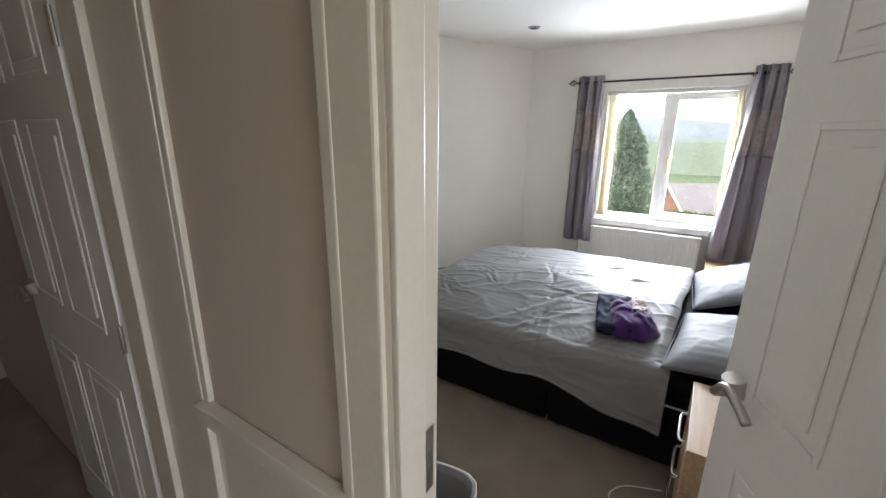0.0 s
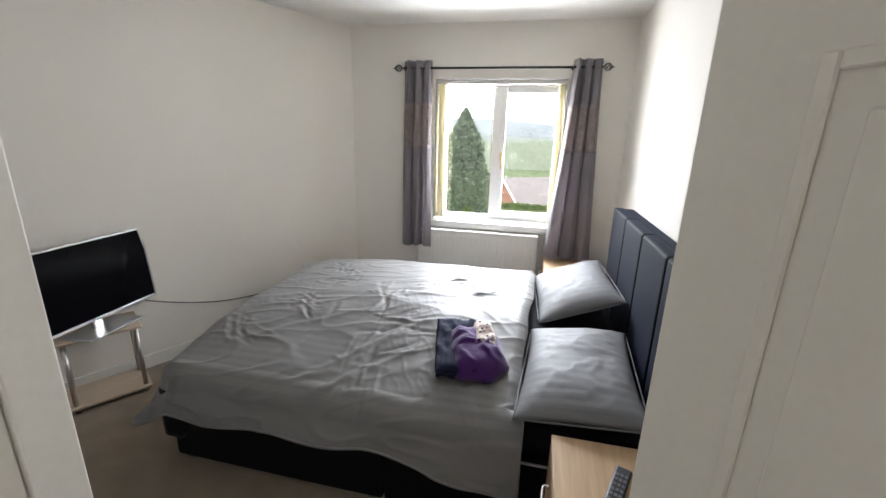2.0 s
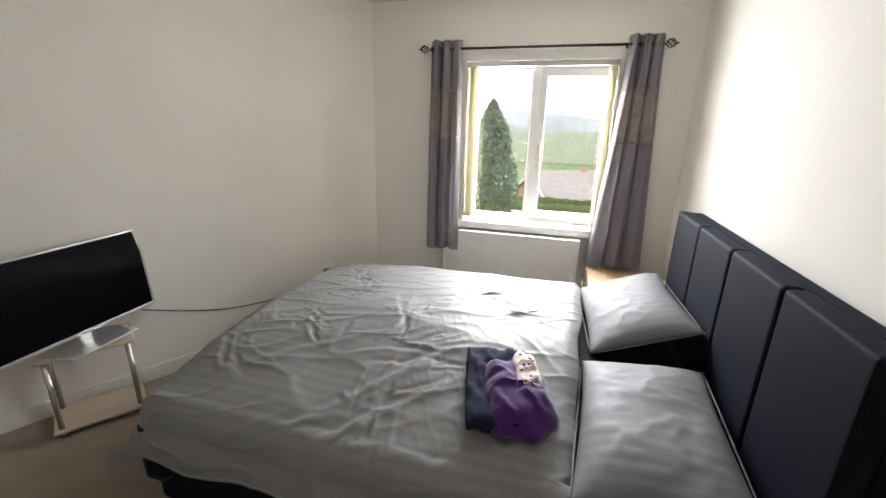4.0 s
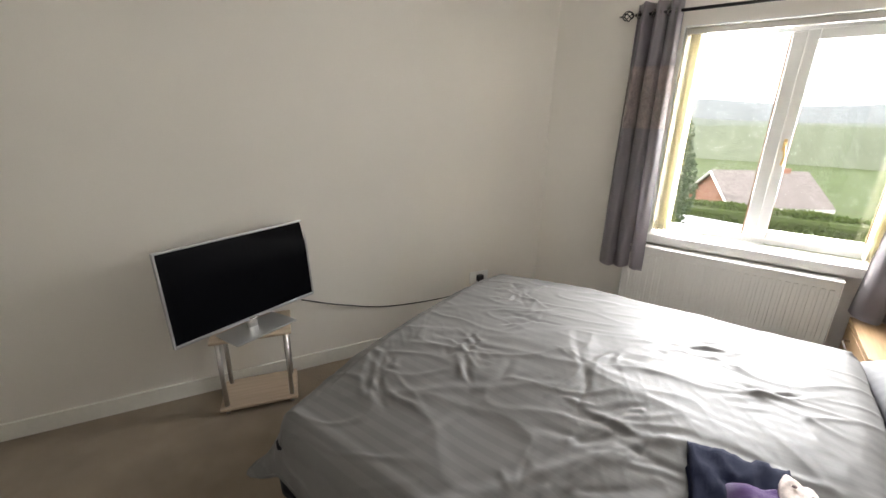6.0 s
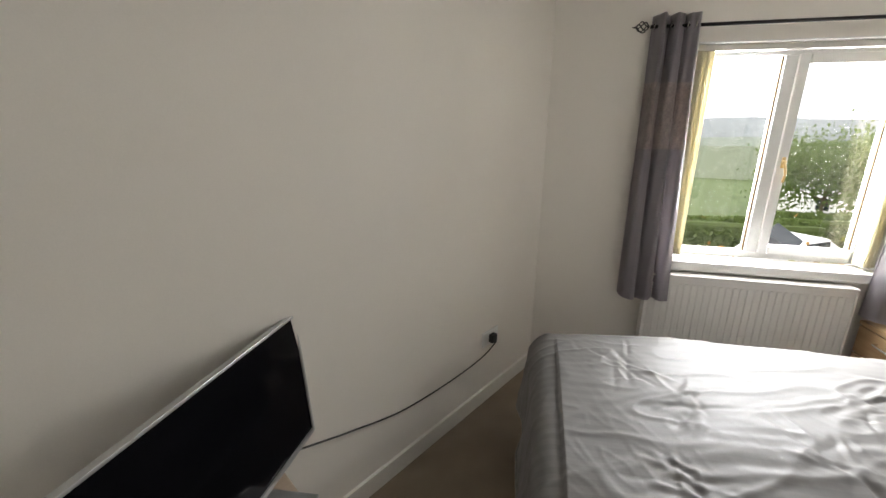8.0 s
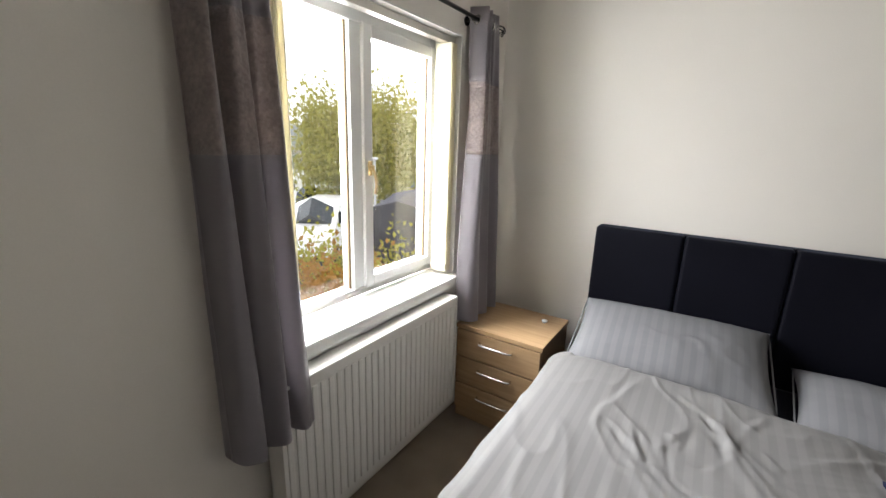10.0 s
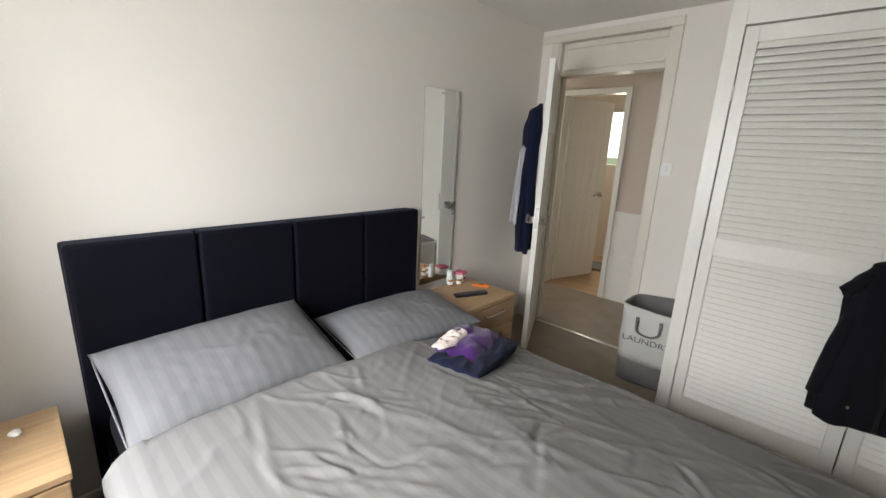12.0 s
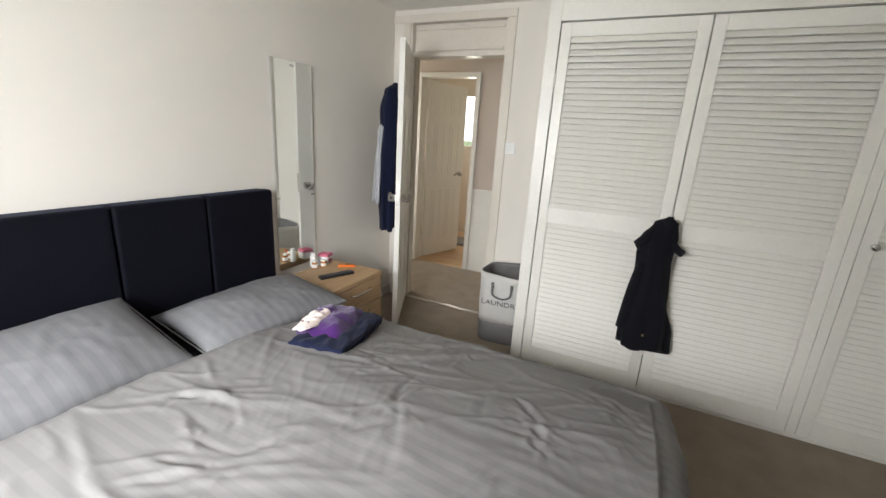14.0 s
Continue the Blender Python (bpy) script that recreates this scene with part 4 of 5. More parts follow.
# ---- television ----
tb = thing("side_table", "small two-tier pale wood table with tubular legs", "side table", pose(-0.335, -2.095, 0, 0, 0, -33))
TW, TD = 0.35, 0.235                       # local: y along the front, -x towards the wall
for z0, nm in ((0.405, "tabletop"), (0.025, "lower_shelf")):
    bm = B()
    cub(bm, -TD, 0.02, -0.02, TW, z0, z0 + 0.018, 0.007, 3)
    part(nm, bm, M_ASH, tb)
for x in (-0.01, -TD + 0.03):
    for y in (0.012, TW - 0.03):
        part("leg", rod(B(), (x, y, 0.0), (x, y, 0.405), 0.0115, 16), M_STEEL, tb, "satin metal tube leg", smooth=True)
tv = thing("television", "flat-screen television with a thin silver bezel, switched off", "television", pose(-0.295, -1.903, 0.423, 0, -4.5, 2.5))
W2, Z0, Z1 = 0.367, 0.055, 0.487
part("back_shell", boxes((-0.03, -0.008, -W2 + 0.01, W2 - 0.01, Z0 + 0.01, Z1 - 0.01), bevel=0.006), M_BLACK, tv)
part("bezel", boxes((-0.014, 0.006, -W2, -W2 + 0.009, Z0, Z1), (-0.014, 0.006, W2 - 0.009, W2, Z0, Z1), (-0.014, 0.006, -W2 + 0.009, W2 - 0.009, Z1 - 0.009, Z1), (-0.014, 0.008, -W2 + 0.009, W2 - 0.009, Z0, Z0 + 0.014), bevel=0.002), M_SILVER, tv, "thin silver bezel")
part("screen", boxes((-0.012, 0.001, -W2 + 0.009, W2 - 0.009, Z0 + 0.014, Z1 - 0.009)), M_SCREEN, tv, "glossy black screen")
part("badge", boxes((0.008, 0.0095, -0.025, 0.025, Z0 + 0.004, Z0 + 0.010)), M_CHROME, tv)
part("neck", boxes((-0.035, -0.01, -0.025, 0.025, 0.005, 0.12), bevel=0.004), M_CHROME, tv, "clear-edged stand neck")
bm = B()
cub(bm, -0.10, 0.12, -0.16, 0.16, 0.0, 0.007, 0.002)
part("stand_base", bm, M_SILVER, tv, "brushed silver stand plate")
so = thing("wall_socket", "white double wall socket with a black plug pushed in", "socket", pose(tv_x(-0.532), -0.532, 0.39, 0, 0, -SKEW))
part("plate", boxes((0, 0.009, -0.073, 0.073, -0.043, 0.043), bevel=0.003), M_WHITE, so)
part("plug", boxes((0.009, 0.04, -0.022, 0.022, -0.025, 0.022), bevel=0.006), M_BLACK, so, "black three-pin plug")
part("switch", boxes((0.009, 0.013, 0.03, 0.042, 0.008, 0.028), bevel=0.001), M_WHITE, so)
bm = tube(B(), spline([(-0.31, -1.62, 0.47), (tv_x(-1.4) + 0.02, -1.40, 0.375), (tv_x(-1.15) + 0.012, -1.15, 0.305), (tv_x(-0.85) + 0.012, -0.85, 0.285), (tv_x(-0.62) + 0.02, -0.62, 0.305), (tv_x(-0.54) + 0.045, -0.535, 0.365)], 50), 0.0035, 6)
tagged(part("power_cable", bm, M_CABLE, smooth=True), "black television cable sagging along the wall", "cable")

# ---- wardrobe with louvred doors ----
FY = -3.075
wd = thing("wardrobe", "built-in white painted wardrobe with louvred doors", "wardrobe")
WL = tv_x(FY) + 0.01
bm = boxes((1.194, 1.262, FY - 0.06, FY + 0.012, 0, H), (WL, 1.194, FY - 0.06, FY + 0.012, 2.048, H), (WL, 1.194, FY - 0.06, FY - 0.005, 0, 0.02), (-0.275, -0.233, FY - 0.06, FY + 0.004, 0.02, 2.048), bevel=0.003)
part("face_frame", bm, M_GLOSS, wd)
part("interior", boxes((WL - 0.3, 1.2, DY - 0.018, DY + 0.0, 0, H)), M_GLOSS, wd)
for k in range(7):
    y1 = FY - 0.062 - k * 0.0705
    bm = B()
    cub(bm, 1.234, 1.254, y1 - 0.0695, y1, 0, H, 0.004, 1)
    part("board", bm, M_GLOSS, wd)
part("side_backing", boxes((1.222, 1.241, DY, FY - 0.06, 0, H)), M_GLOSS, wd)


def slat_mesh(w):
    bm = B()
    cub(bm, -w / 2, w / 2, -0.003, 0.003, -0.0185, 0.0185, 0.0015, 1)
    me = bpy.data.meshes.new("slat")
    bm.to_mesh(me)
    bm.free()
    me.materials.append(M_GLOSS)
    return me


def louvre_door(x0, x1):
    w = x1 - x0
    d = part("door", boxes((x0 + 0.055, x1 - 0.055, FY - 0.03, FY, 0.955, 1.045), bevel=0.0025), M_GLOSS, wd, "white louvred wardrobe door")
    for xa, xb in ((x0, x0 + 0.055), (x1 - 0.055, x1)):
        part("stile", boxes((xa, xb, FY - 0.03, FY, 0.025, 2.042), bevel=0.0025), M_GLOSS, d)
    for za, zb in ((1.972, 2.042), (0.025, 0.13)):
        part("rail", boxes((x0 + 0.055, x1 - 0.055, FY - 0.03, FY, za, zb), bevel=0.0025), M_GLOSS, d)
    me = slat_mesh(w - 0.112)
    for z0, z1, n in ((1.045, 1.972, 29), (0.13, 0.955, 26)):
        for k in range(n):
            z = z0 + (z1 - z0) * (k + 0.5) / n
            shared("slat", me, d, pose((x0 + x1) / 2, FY - 0.014, z, 36 + random.uniform(-1.5, 1.5), random.uniform(-0.15, 0.15), 0))
    return d


louvre_door(0.490, 1.190)
louvre_door(-0.231, 0.484)
louvre_door(-0.96, -0.279)
for x in (0.462, -0.320):
    bm = rod(B(), (x, FY, 1.055), (x, FY + 0.02, 1.055), 0.008)
    ball(bm, (x, FY + 0.028, 1.055), 0.017, (1, 0.8, 1), 16)
    part("knob", bm, M_CHROME, wd, "round chrome knob", smooth=True)
for z in (0.35, 1.75):
    part("hinge", rod(B(), (1.192, FY + 0.004, z - 0.035), (1.192, FY + 0.004, z + 0.035), 0.005, 8), M_GLOSS, wd)


def garment(name, label, cat, rows, material, seed, fold=0.012, n=40, m=None, parts=()):
    """Hanging cloth lofted from oval sections: centre x, y, height z, half widths in x and y."""
    t = thing(name, label, cat, m)
    bm = B()
    rings = []
    steps = 7
    dense = []
    for a, b_ in zip(rows, rows[1:]):
        for s in range(steps):
            f = s / steps
            f2 = f * f * (3 - 2 * f)
            dense.append([p + (q - p) * (f2 if i not in (2,) else f) for i, (p, q) in enumerate(zip(a, b_))])
    dense.append(list(rows[-1]))
    for cx, cy, z, rx, ry in dense:
        ring = []
        for k in range(n):
            a = 2 * math.pi * k / n
            low = (dense[0][2] - z) / (dense[0][2] - dense[-1][2])
            f = fold * (0.3 + low) * (math.sin(5 * a + seed + 2 * low) + 0.6 * math.sin(9 * a + 2 * seed)) + 0.02 * noise.noise((math.cos(a) * 1.5 + seed, math.sin(a) * 1.5, z * 5))
            ring.append(bm.verts.new((cx + (rx + f * min(1, rx / 0.06)) * math.cos(a), cy + (ry + 0.5 * f * min(1, ry / 0.03)) * math.sin(a), z + 0.012 * math.sin(3 * a + seed) * low ** 3)))
        rings.append(ring)
    for a, b_ in zip(rings, rings[1:]):
        for k in range(n):
            bm.faces.new((a[k], a[(k + 1) % n], b_[(k + 1) % n], b_[k]))
    bm.faces.new(rings[0])
    bm.faces.new(rings[-1][::-1])
    part("cloth", bm, material, t, smooth=True)
    return t


CX = 0.035                                  # the coat hangs a little to one side of the knob
coat = garment("hooded_coat", "black hooded coat hanging from a wardrobe knob", "coat", [(0.462, FY + 0.05, 1.085, 0.012, 0.012), (0.478, FY + 0.055, 1.05, 0.055, 0.035), (0.495, FY + 0.06, 0.97, 0.085, 0.045), (0.50, FY + 0.06, 0.90, 0.085, 0.05), (0.495, FY + 0.06, 0.78, 0.082, 0.05), (0.49, FY + 0.062, 0.60, 0.098, 0.055), (0.485, FY + 0.062, 0.43, 0.122, 0.055), (0.48, FY + 0.062, 0.335, 0.128, 0.05)], M_BLACKC, 1.0, m=pose(CX, 0, 0))
bm = tube(B(), spline([(0.52, FY + 0.065, 1.0), (0.58, FY + 0.08, 0.93), (0.585, FY + 0.08, 0.925)], 10), 0.03, 10)
part("hood_edge", bm, M_BLACKC, coat, smooth=True)
bm = tube(B(), spline([(0.43, FY + 0.07, 0.95), (0.40, FY + 0.08, 0.92), (0.375, FY + 0.08, 0.905)], 10), 0.02, 10)
part("collar_tab", bm, M_BLACKC, coat, smooth=True)
bm = tube(B(), spline([(0.545, FY + 0.07, 0.82), (0.575, FY + 0.085, 0.65), (0.595, FY + 0.085, 0.44)], 18), 0.032, 12)
part("sleeve", bm, M_BLACKC, coat, "empty black sleeve with a pale cuff line", smooth=True)
part("zip_pull", boxes((0.478, 0.488, FY + 0.118, FY + 0.122, 0.425, 0.437)), M_BRASS, coat)

# dressing gown and shirt behind the open door
dm = pose(hinge.x, hinge.y, 0, 0, 0, door_dir)
gm = dm @ pose(-0.12, -0.02, 0)
hk = thing("door_hook", "small metal coat hook on the back of the door", "hook", gm)
part("hook", tube(B(), spline([(0.55, -0.018, 1.72), (0.55, -0.05, 1.72), (0.55, -0.06, 1.74)], 10), 0.004, 8), M_STEEL, hk)
garment("dressing_gown", "navy blue dressing gown hung behind the door", "dressing gown", [(0.56, -0.05, 1.755, 0.02, 0.015), (0.585, -0.075, 1.70, 0.07, 0.045), (0.585, -0.085, 1.58, 0.11, 0.06), (0.59, -0.085, 1.45, 0.105, 0.055), (0.60, -0.09, 1.2, 0.10, 0.06), (0.60, -0.085, 0.95, 0.10, 0.06), (0.60, -0.08, 0.72, 0.10, 0.05)], M_NAVY, 2.2, 0.014, 44, gm)
garment("shirt", "pale grey shirt hung behind the door", "shirt", [(0.59, -0.12, 1.50, 0.03, 0.012), (0.60, -0.135, 1.42, 0.085, 0.025), (0.61, -0.145, 1.2, 0.095, 0.028), (0.61, -0.15, 0.93, 0.10, 0.028)], M_GREYC, 4.0, 0.012, 36, gm)

# ---- laundry basket ----
lb = thing("laundry_basket", "two-tone grey fabric laundry basket beside the wardrobe", "laundry basket", pose(1.425, -3.40, 0, 0, 0, 4) @ Matrix.Diagonal((1.12, 1.0, 0.92, 1)))


def basket_band(z0, z1, hollow):
    bm = B()
    rings = []
    n = 36
    hs = [z0 + (z1 - z0) * k / 8 for k in range(9)]
    for wall, seq in ((0, hs), (1, hs[::-1] if hollow else [])):
        for z in seq:
            g = 0.94 + 0.06 * z / 0.55
            ring = []
            for k in range(n):
                a = 2 * math.pi * k / n + math.pi / n
                c, s = math.cos(a), math.sin(a)
                q = (abs(c) ** 5 + abs(s) ** 5) ** (-1 / 5)
                r = q * g * (1 - 0.03 * wall) + 0.03 * noise.noise((c * 1.3, s * 1.3, z * 6))
                ring.append(bm.verts.new((0.155 * r * c, 0.185 * r * s, z + (0.010 * math.sin(2 * a) if z >= 0.55 else 0))))
            rings.append(ring)
    for a, b_ in zip(rings, rings[1:]):
        for k in range(n):
            bm.faces.new((a[k], a[(k + 1) % n], b_[(k + 1) % n], b_[k]))
    bm.faces.new(rings[0][::-1])
    if not hollow:
        bm.faces.new(rings[-1])
    return bm


part("lower_band", basket_band(0.0, 0.16, False), M_BASKG, lb, "dark grey lower band", smooth=True)
part("body", basket_band(0.16, 0.555, True), M_BASKET, lb, smooth=True)
bm = basket_band(0.30, 0.556, True)
bmesh.ops.scale(bm, vec=(0.955, 0.955, 1.0), verts=bm.verts)
part("lining", bm, M_BASKG, lb, "dark grey lining", smooth=True)
for sx in (-0.075, 0.045):
    part("handle_loop", boxes((sx, sx + 0.018, 0.188, 0.197, 0.46, 0.50), bevel=0.002), M_BASKG, lb)
part("handle", tube(B(), spline([(-0.066, 0.198, 0.465), (-0.06, 0.208, 0.41), (-0.015, 0.212, 0.385), (0.045, 0.208, 0.405), (0.054, 0.198, 0.465)], 24), 0.007, 8), M_BASKG, lb, "grey rope handle", smooth=True)
fc = bpy.data.curves.new("lettering", "FONT")
fc.body, fc.size, fc.align_x, fc.extrude = "LAUNDRY", 0.055, "CENTER", 0.0006
tmp = bpy.data.objects.new("lettering", fc)
scene.collection.objects.link(tmp)
bpy.context.view_layer.update()
me = bpy.data.meshes.new_from_object(tmp)
bpy.data.objects.remove(tmp)
me.materials.clear()
me.materials.append(M_PRINT)
lt = new("lettering", me)
lt.parent = lb
lt.matrix_local = pose(-0.005, 0.1855, 0.315, 90, 0, 180)
tagged(lt, "dark grey printed word")

# light switch and ceiling lights
sw = thing("light_switch", "white plastic light switch beside the door", "light switch", pose(1.58, DY, 1.36))
part("plate", boxes((-0.043, 0.043, 0, 0.009, -0.043, 0.043), bevel=0.003), M_WHITE, sw)
part("rocker", boxes((-0.012, 0.012, 0.009, 0.014, -0.02, 0.02), bevel=0.002), M_WHITE, sw)
dl = thing("downlight", "small round chrome recessed ceiling light, switched off", "ceiling light", pose(0.715, -0.888, H))
bm = B()
bmesh.ops.create_cone(bm, cap_ends=True, segments=32, radius1=0.043, radius2=0.047, depth=0.008, matrix=Matrix.Translation((0, 0, -0.004)))
part("rim", bm, M_STEEL, dl)
part("lamp", rod(B(), (0, 0, -0.011), (0, 0, -0.008), 0.028, 24), M_KEY, dl)
hb2 = thing("bath_mat", "dark grey mat on the wood floor across the landing", "mat", pose(2.92, -5.75, 0, 0, 0, 10))
part("mat", boxes((-0.25, 0.25, -0.2, 0.2, 0, 0.03), bevel=0.012), M_BASKG, hb2)

# ---- outside ----
G = -3.6


def ground():
    bm = B()
    n = 60
    g = []
    for i in range(n + 1):
        r = []
        for j in range(n + 1):
            x = -900 + 1800 * (i / n)
            y = -700 + 70.05 * j if j < 10 else 0.5 + 1400 * ((j - 10) / (n - 10)) ** 2.2
            z = G - 0.02 * max(0, min(y, 150)) + 0.3 * noise.noise((x * 0.02, y * 0.02, 0)) * max(0, min(1, y / 30))
            r.append(bm.verts.new((x, y, z)))
        g.append(r)
    for a, b_ in zip(g, g[1:]):
        for j in range(n):
            bm.faces.new((a[j], a[j + 1], b_[j + 1], b_[j]))
    return bm


def gz(y):
    return G - 0.02 * min(y, 150)


setting("ground", ground(), M_GRASS, "green lawn and fields falling away from the house", "grass", True)
for nm, dist, hh, rough_, m_, lab in (("backdrop_hill", 900, 34, 14, M_HILL, "wooded hillside far off, mist painted into its colour"), ("backdrop_valley", 300, 1.5, 5, M_FIELD, "fields in the valley, haze painted into their colour"), ("backdrop_town", 85, 0.5, 1.3, M_TOWN, "roofs and trees of the town, haze painted into their colour")):
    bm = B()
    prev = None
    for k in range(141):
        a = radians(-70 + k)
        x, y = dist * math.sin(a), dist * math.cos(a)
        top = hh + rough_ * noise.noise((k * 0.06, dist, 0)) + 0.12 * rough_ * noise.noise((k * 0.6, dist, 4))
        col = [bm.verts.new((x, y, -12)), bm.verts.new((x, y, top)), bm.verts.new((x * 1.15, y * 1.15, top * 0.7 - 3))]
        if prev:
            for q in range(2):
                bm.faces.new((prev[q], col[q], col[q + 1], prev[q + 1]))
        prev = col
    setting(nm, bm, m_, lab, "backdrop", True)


def leaves(bm, pick, n, size):
    """Scattered small leaf clumps."""
    for _ in range(n):
        c = pick()
        q = Euler((random.uniform(0, 6.3), random.uniform(0, 6.3), random.uniform(0, 6.3))).to_matrix()
        s = size * random.uniform(0.6, 1.4)
        vs = [bm.verts.new(c + q @ Vector(p) * s) for p in ((-0.5, 0, 0), (0, -0.32, 0.1), (0.5, 0, 0), (0, 0.32, 0.1))]
        bm.faces.new(vs)
    return bm


def tree(name, label, x, y, h, spread, material, n, size, cone=False):
    t = thing(name, label, "tree", pose(x, y, gz(y)))
    bm = rod(B(), (0, 0, -0.2), (0, 0, h * 0.75), 0.035 * h / 2 + 0.05, 10, 0.03)
    limbs = []
    for k in range(0 if cone else 11):
        a, z0 = k * 2.4, h * (0.28 + 0.045 * k)
        tip = Vector((spread * 0.75 * math.cos(a), spread * 0.75 * math.sin(a), z0 + h * 0.16))
        rod(bm, (0, 0, z0), tip, 0.07, 6, 0.015)
        limbs.append(tip)
    part("trunk", bm, M_BARK, t)

    def pick():
        if cone:
            f = random.random() ** 0.8
            r = spread * min(1, 2.2 * (1 - f)) ** 0.7 * (0.45 + 0.55 * random.random()) * (1 + 0.25 * noise.noise((f * 9, x, y)))
            a = random.uniform(0, 2 * math.pi)
            return Vector((r * math.cos(a), r * math.sin(a), h * (0.05 + 0.95 * f)))
        c = random.choice(limbs + [Vector((0, 0, h * 0.85)), Vector((0, 0, h * 0.6))])
        return c + Vector([random.gauss(0, 1) for _ in range(3)]) * spread * 0.28

    part("crown", leaves(B(), pick, n, size), material, t)
    return t


tree("conifer", "dense dark green conifer beyond the garden", -1.25, 15.0, 6.5, 1.25, M_CONIF, 9000, 0.17, True)
tree("conifer", "small light green shrub below the conifer", -0.6, 12.5, 2.6, 0.8, M_LEAF, 2500, 0.14, True)
tree("broadleaf_tree", "tall broadleaf tree turning yellow in autumn", 17.0, 15.5, 7.6, 2.7, M_AUTUMN, 20000, 0.22)
tree("broadleaf_tree", "yellowing broadleaf tree along the road", 22.5, 12.2, 7.4, 2.8, M_AUTUMN, 17000, 0.22)
tree("broadleaf_tree", "green broadleaf tree among the houses", 19.0, 30.0, 5.5, 3.0, M_LEAF, 9000, 0.24)
tree("shrub", "russet autumn shrub below the window", 5.2, 5.0, 2.7, 1.5, M_RUSSET, 4500, 0.13)
tree("shrub", "yellow autumn shrub below the window", 7.6, 6.2, 2.6, 1.6, M_AUTUMN, 4000, 0.14)


def hedge(label, x0, x1, y, w, h):
    t = thing("hedge", label, "hedge", pose(0, 0, 0))
    rim = B()

    def pick():
        x = random.uniform(x0, x1)
        a = random.uniform(0, math.pi)
        return Vector((x, y + w * math.cos(a), gz(y) + h * (0.2 + 0.8 * math.sin(a)) + 0.25 * noise.noise((x * 0.4, y, 0))))

    part("foliage", leaves(B(), pick, 9000, 0.26), M_LEAF, t)
    part("core", cub(rim, x0, x1, y - w * 0.8, y + w * 0.8, gz(y) - 0.2, gz(y) + h * 0.9, 0.2), M_LEAF, t)


hedge("long clipped green hedge at the end of the garden", -14, 14, 21.0, 0.8, 1.6)
hedge("clipped green hedge along the road", 13, 21, 23.0, 0.8, 1.7)


def house(label, x, y, w, d, eave, ridge, turn, wall_m, base):
    """Bungalow with a pitched tiled roof: the ridge runs along its local x."""
    t = thing("house", label, "house", pose(x, y, base, 0, 0, turn), "houses below")
    bm = boxes((-w / 2, w / 2, -d / 2, d / 2, 0, eave))
    for s in (-1, 1):
        vs = [bm.verts.new(p) for p in ((s * w / 2, -d / 2, eave), (s * w / 2, d / 2, eave), (s * w / 2, 0, ridge))]
        bm.faces.new(vs)
    part("wall", bm, wall_m, t)
    for s in (-1, 1):
        bm = B()
        a = math.atan2(ridge - eave, d / 2)
        ln = math.hypot(ridge - eave, d / 2) + 0.35
        bmesh.ops.create_cube(bm, size=1, matrix=Matrix.Translation((0, s * (d / 4 + 0.12), (eave + ridge) / 2 + 0.02)) @ Euler((-s * a, 0, 0)).to_matrix().to_4x4() @ Matrix.Diagonal((w + 0.5, ln, 0.12, 1)))
        rf = part("roof", bm, M_ROOF, t)
        for k in range(9):
            f = (k + 0.5) / 9
            part("tile_course", boxes((-w / 2 - 0.25, w / 2 + 0.25, s * (d / 2 + 0.25) * (1 - f) - 0.03, s * (d / 2 + 0.25) * (1 - f) + 0.03, eave - 0.13 + (ridge - eave + 0.13) * f + 0.06, eave - 0.13 + (ridge - eave + 0.13) * f + 0.12)), M_ROOF, rf)
    for s in (-1, 1):
        for q in (-1, 1):
            part("bargeboard", rod(B(), (s * (w / 2 + 0.26), 0, ridge + 0.03), (s * (w / 2 + 0.26), q * (d / 2 + 0.2), eave - 0.12), 0.09, 4), M_RENDER, t)
    part("fascia", boxes((-w / 2 - 0.2, w / 2 + 0.2, -d / 2 - 0.32, -d / 2 - 0.22, eave - 0.28, eave - 0.05)), M_RENDER, t)
    for k in range(3):
        wx = -w / 2 + (k + 0.5) * w / 3
        wn_ = part("window", boxes((wx - 0.6, wx + 0.6, -d / 2 - 0.03, -d / 2 + 0.02, 0.9, 2.0)), M_RENDER, t)
        part("pane", boxes((wx - 0.53, wx + 0.53, -d / 2 - 0.05, -d / 2 - 0.032, 0.97, 1.93)), M_CARGLASS, wn_)
    for s in (-1, 1):
        wn_ = part("window", boxes((s * w / 2 - 0.03, s * w / 2 + 0.03, -0.5, 0.5, 0.9, 2.0)), M_RENDER, t)
        part("pane", boxes((s * w / 2 - 0.045, s * w / 2 + 0.045, -0.43, 0.43, 0.97, 1.93)), M_CARGLASS, wn_)
    part("chimney", boxes((w / 4, w / 4 + 0.4, -0.2, 0.2, ridge - 0.5, ridge + 0.35)), wall_m, t)
    return t


house("red brick bungalow with a brown tiled gable roof", 2.0, 31.0, 5.6, 5.0, 2.3, 4.0, 33, M_BRICK, -5.8)
house("white rendered house with a grey roof", 25.0, 38.0, 7.0, 6.0, 3.4, 5.6, 40, M_RENDER, gz(38) - 0.5)
house("white rendered house further along the road", 33.0, 44.0, 7.0, 6.0, 3.4, 5.6, 40, M_RENDER, gz(44) - 0.5)

bm = B()
q = Matrix.Translation((15, 12, gz(13) + 0.33)) @ Euler((0, 0, radians(35))).to_matrix().to_4x4()
bmesh.ops.create_cube(bm, size=1, matrix=q @ Matrix.Diagonal((60, 6, 0.1, 1)))
setting("road", bm, M_ROAD, "grey asphalt road with parked vehicles", "road")


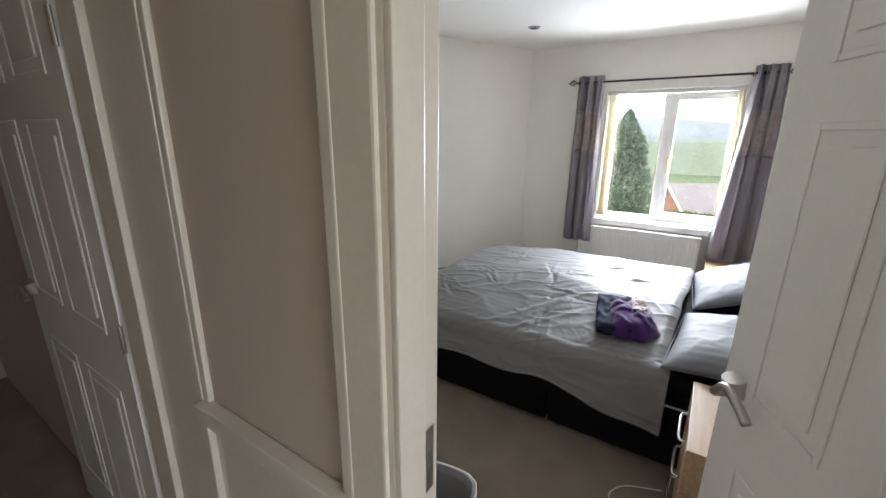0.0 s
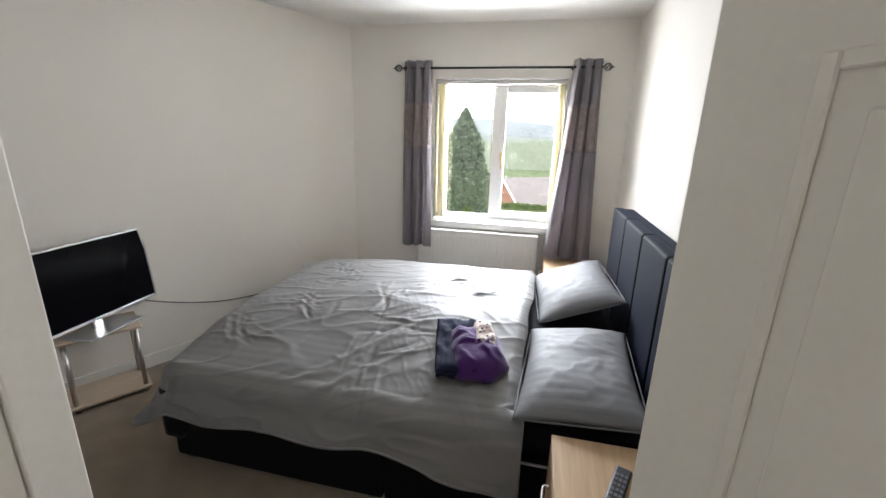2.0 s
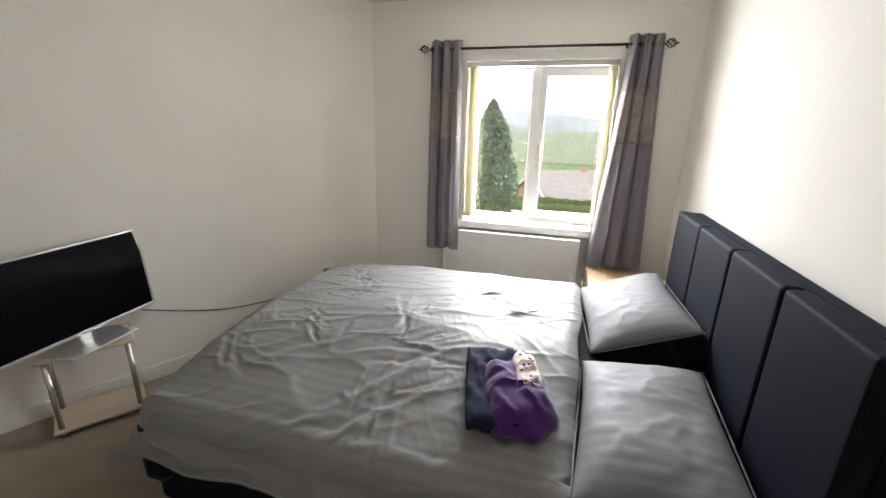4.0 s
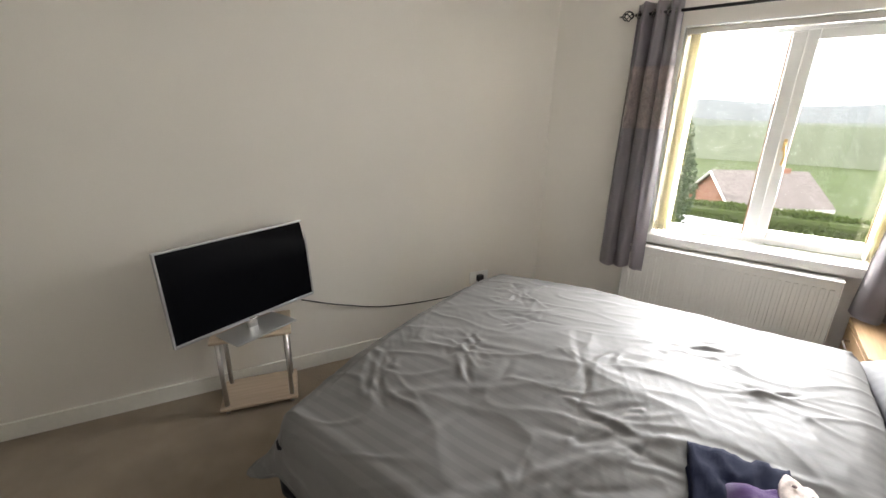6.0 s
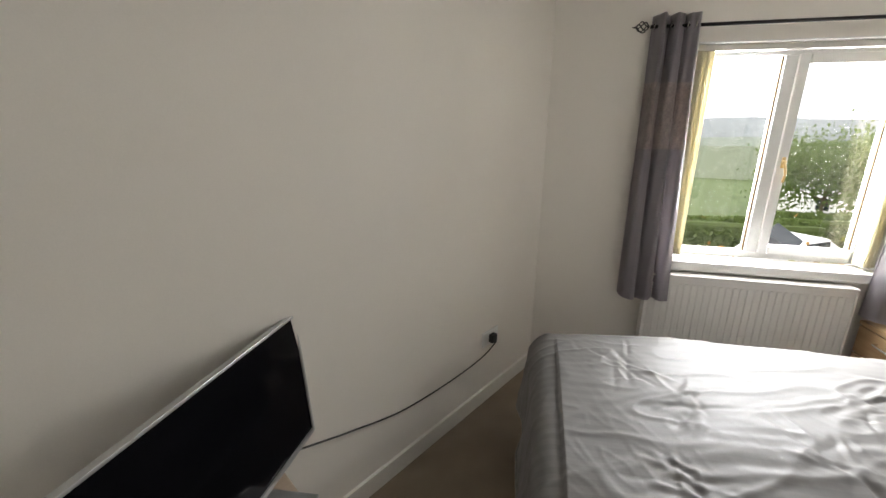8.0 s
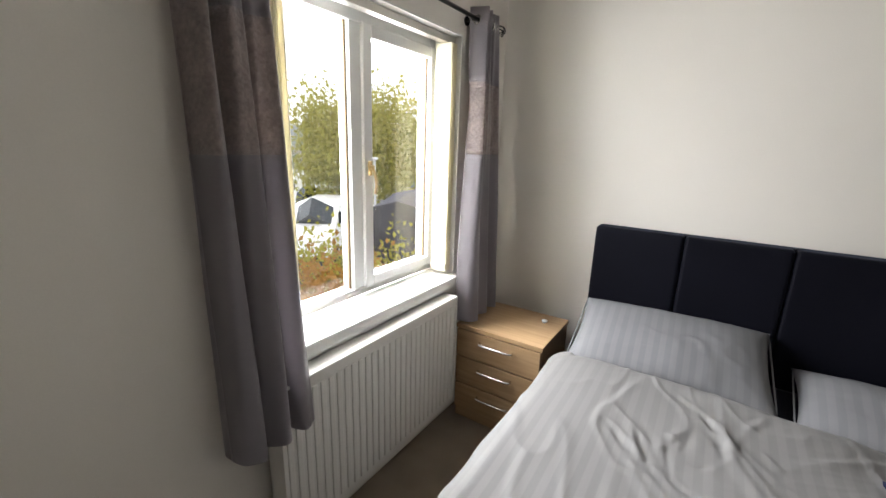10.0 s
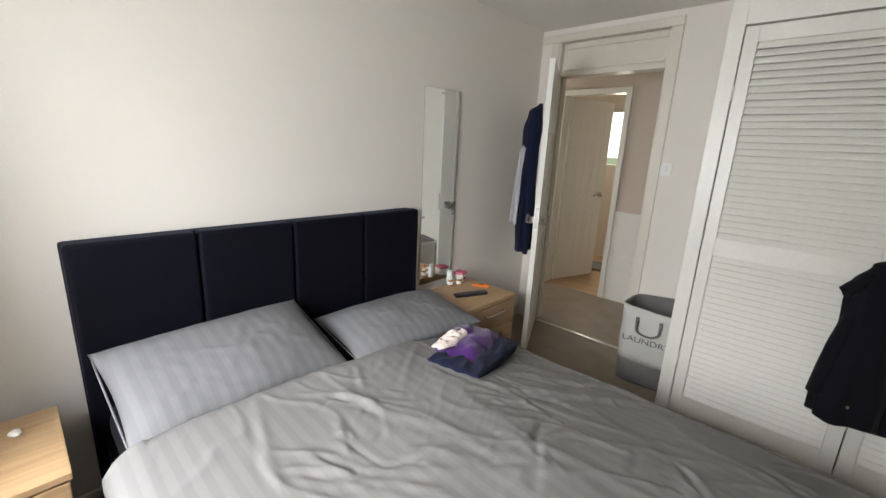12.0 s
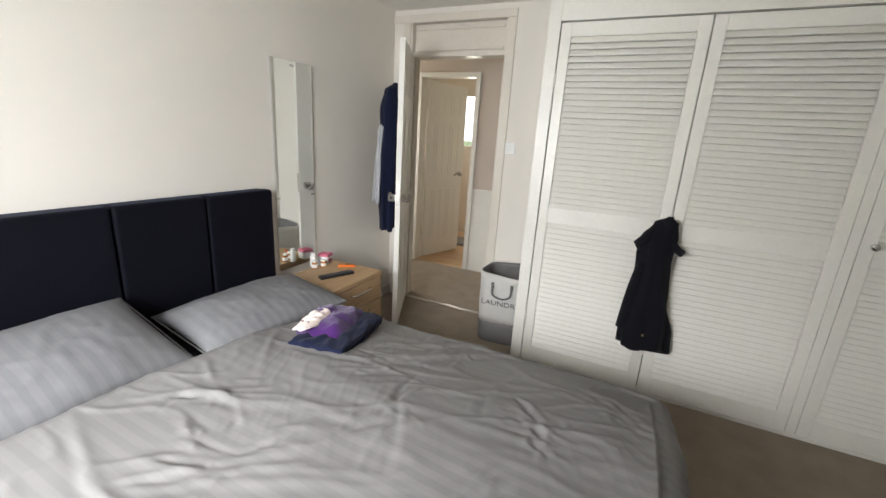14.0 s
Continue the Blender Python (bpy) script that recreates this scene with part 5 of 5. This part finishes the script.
def van(label, m, long=True):
    v = thing("van" if long else "car", label, "van" if long else "car", m)
    bm = B()
    prof = [(-2.5, 0.35), (-2.5, 2.3), (0.9, 2.35), (1.7, 1.45), (2.5, 1.2), (2.6, 0.35)] if long else [(-2.0, 0.3), (-2.0, 0.9), (-1.4, 1.0), (-0.8, 1.45), (0.5, 1.45), (1.1, 1.0), (2.0, 0.85), (2.05, 0.3)]
    sides = [[bm.verts.new((x, y, z)) for x, z in prof] for y in (-0.95, 0.95)]
    for k in range(len(prof)):
        bm.faces.new((sides[0][k], sides[0][(k + 1) % len(prof)], sides[1][(k + 1) % len(prof)], sides[1][k]))
    bm.faces.new(sides[0])
    bm.faces.new(sides[1][::-1])
    bmesh.ops.bevel(bm, geom=bm.edges[:], offset=0.08, segments=2, affect="EDGES")
    part("body", bm, M_VAN, v)
    for y in (-0.96, 0.96):
        part("side_window", boxes((0.25, 1.15, y - 0.01, y + 0.01, 1.45, 2.0) if long else (-0.8, 0.7, y - 0.01, y + 0.01, 1.0, 1.35)), M_CARGLASS, v)
    part("windscreen", rod(B(), (1.05, 0, 2.2) if long else (0.55, 0, 1.42), (1.6, 0, 1.55) if long else (1.05, 0, 1.05), 0.75, 4), M_CARGLASS, v)
    for x in (-1.6, 1.6):
        for y in (-0.9, 0.9):
            w_ = part("wheel", rod(B(), (x, y - 0.12, 0.34), (x, y + 0.12, 0.34), 0.34, 18), M_TYRE, v)
            part("rim", rod(B(), (x, y - 0.13, 0.34), (x, y + 0.13, 0.34), 0.2, 14), M_POST, w_)
    return v


van("white panel van parked at the roadside", pose(12.8, 13.6, gz(13) + 0.36, 0, 0, 215))
van("white van parked further up the road", pose(17.2, 19.5, gz(19) + 0.3, 0, 0, 215))
van("silver-white car parked on the road", pose(10.2, 16.0, gz(16) + 0.3, 0, 0, 215), False)

pt = thing("garden_table", "large white sheet-covered trailer beyond the garden", "trailer", pose(0.8, 17.0, gz(17), 0, 0, -12))
part("cover", boxes((-1.5, 1.6, -0.8, 0.8, 0.3, 1.35), bevel=0.12), M_VAN, pt)
for x in (-0.9, 0.9):
    part("wheel", rod(B(), (x, -0.85, 0.3), (x, -0.7, 0.3), 0.3, 16), M_TYRE, pt)
lp = thing("street_lamp", "tall pale street lamp beside the road", "street lamp", pose(12.6, 10.2, gz(10)))
part("pole", rod(B(), (0, 0, 0), (0, 0, 4.6), 0.07, 12, 0.05), M_POST, lp)
part("lantern", boxes((-0.55, 0.1, -0.1, 0.1, 4.58, 4.7), bevel=0.03), M_POST, lp)
# added dark block stands for a black shape, partly reflection, in the pane
sh = thing("shed", "dark round-topped block standing for a part-reflected shape", "shed", pose(9.6, 6.2, gz(6), 0, 0, 30))
part("wall", boxes((-1.4, 1.4, -1.1, 1.1, 0, 2.6)), M_DARK, sh)
bm = B()
rod(bm, (-1.5, 0, 2.5), (1.5, 0, 2.5), 1.25, 12)
part("roof", bm, M_DARK, sh)
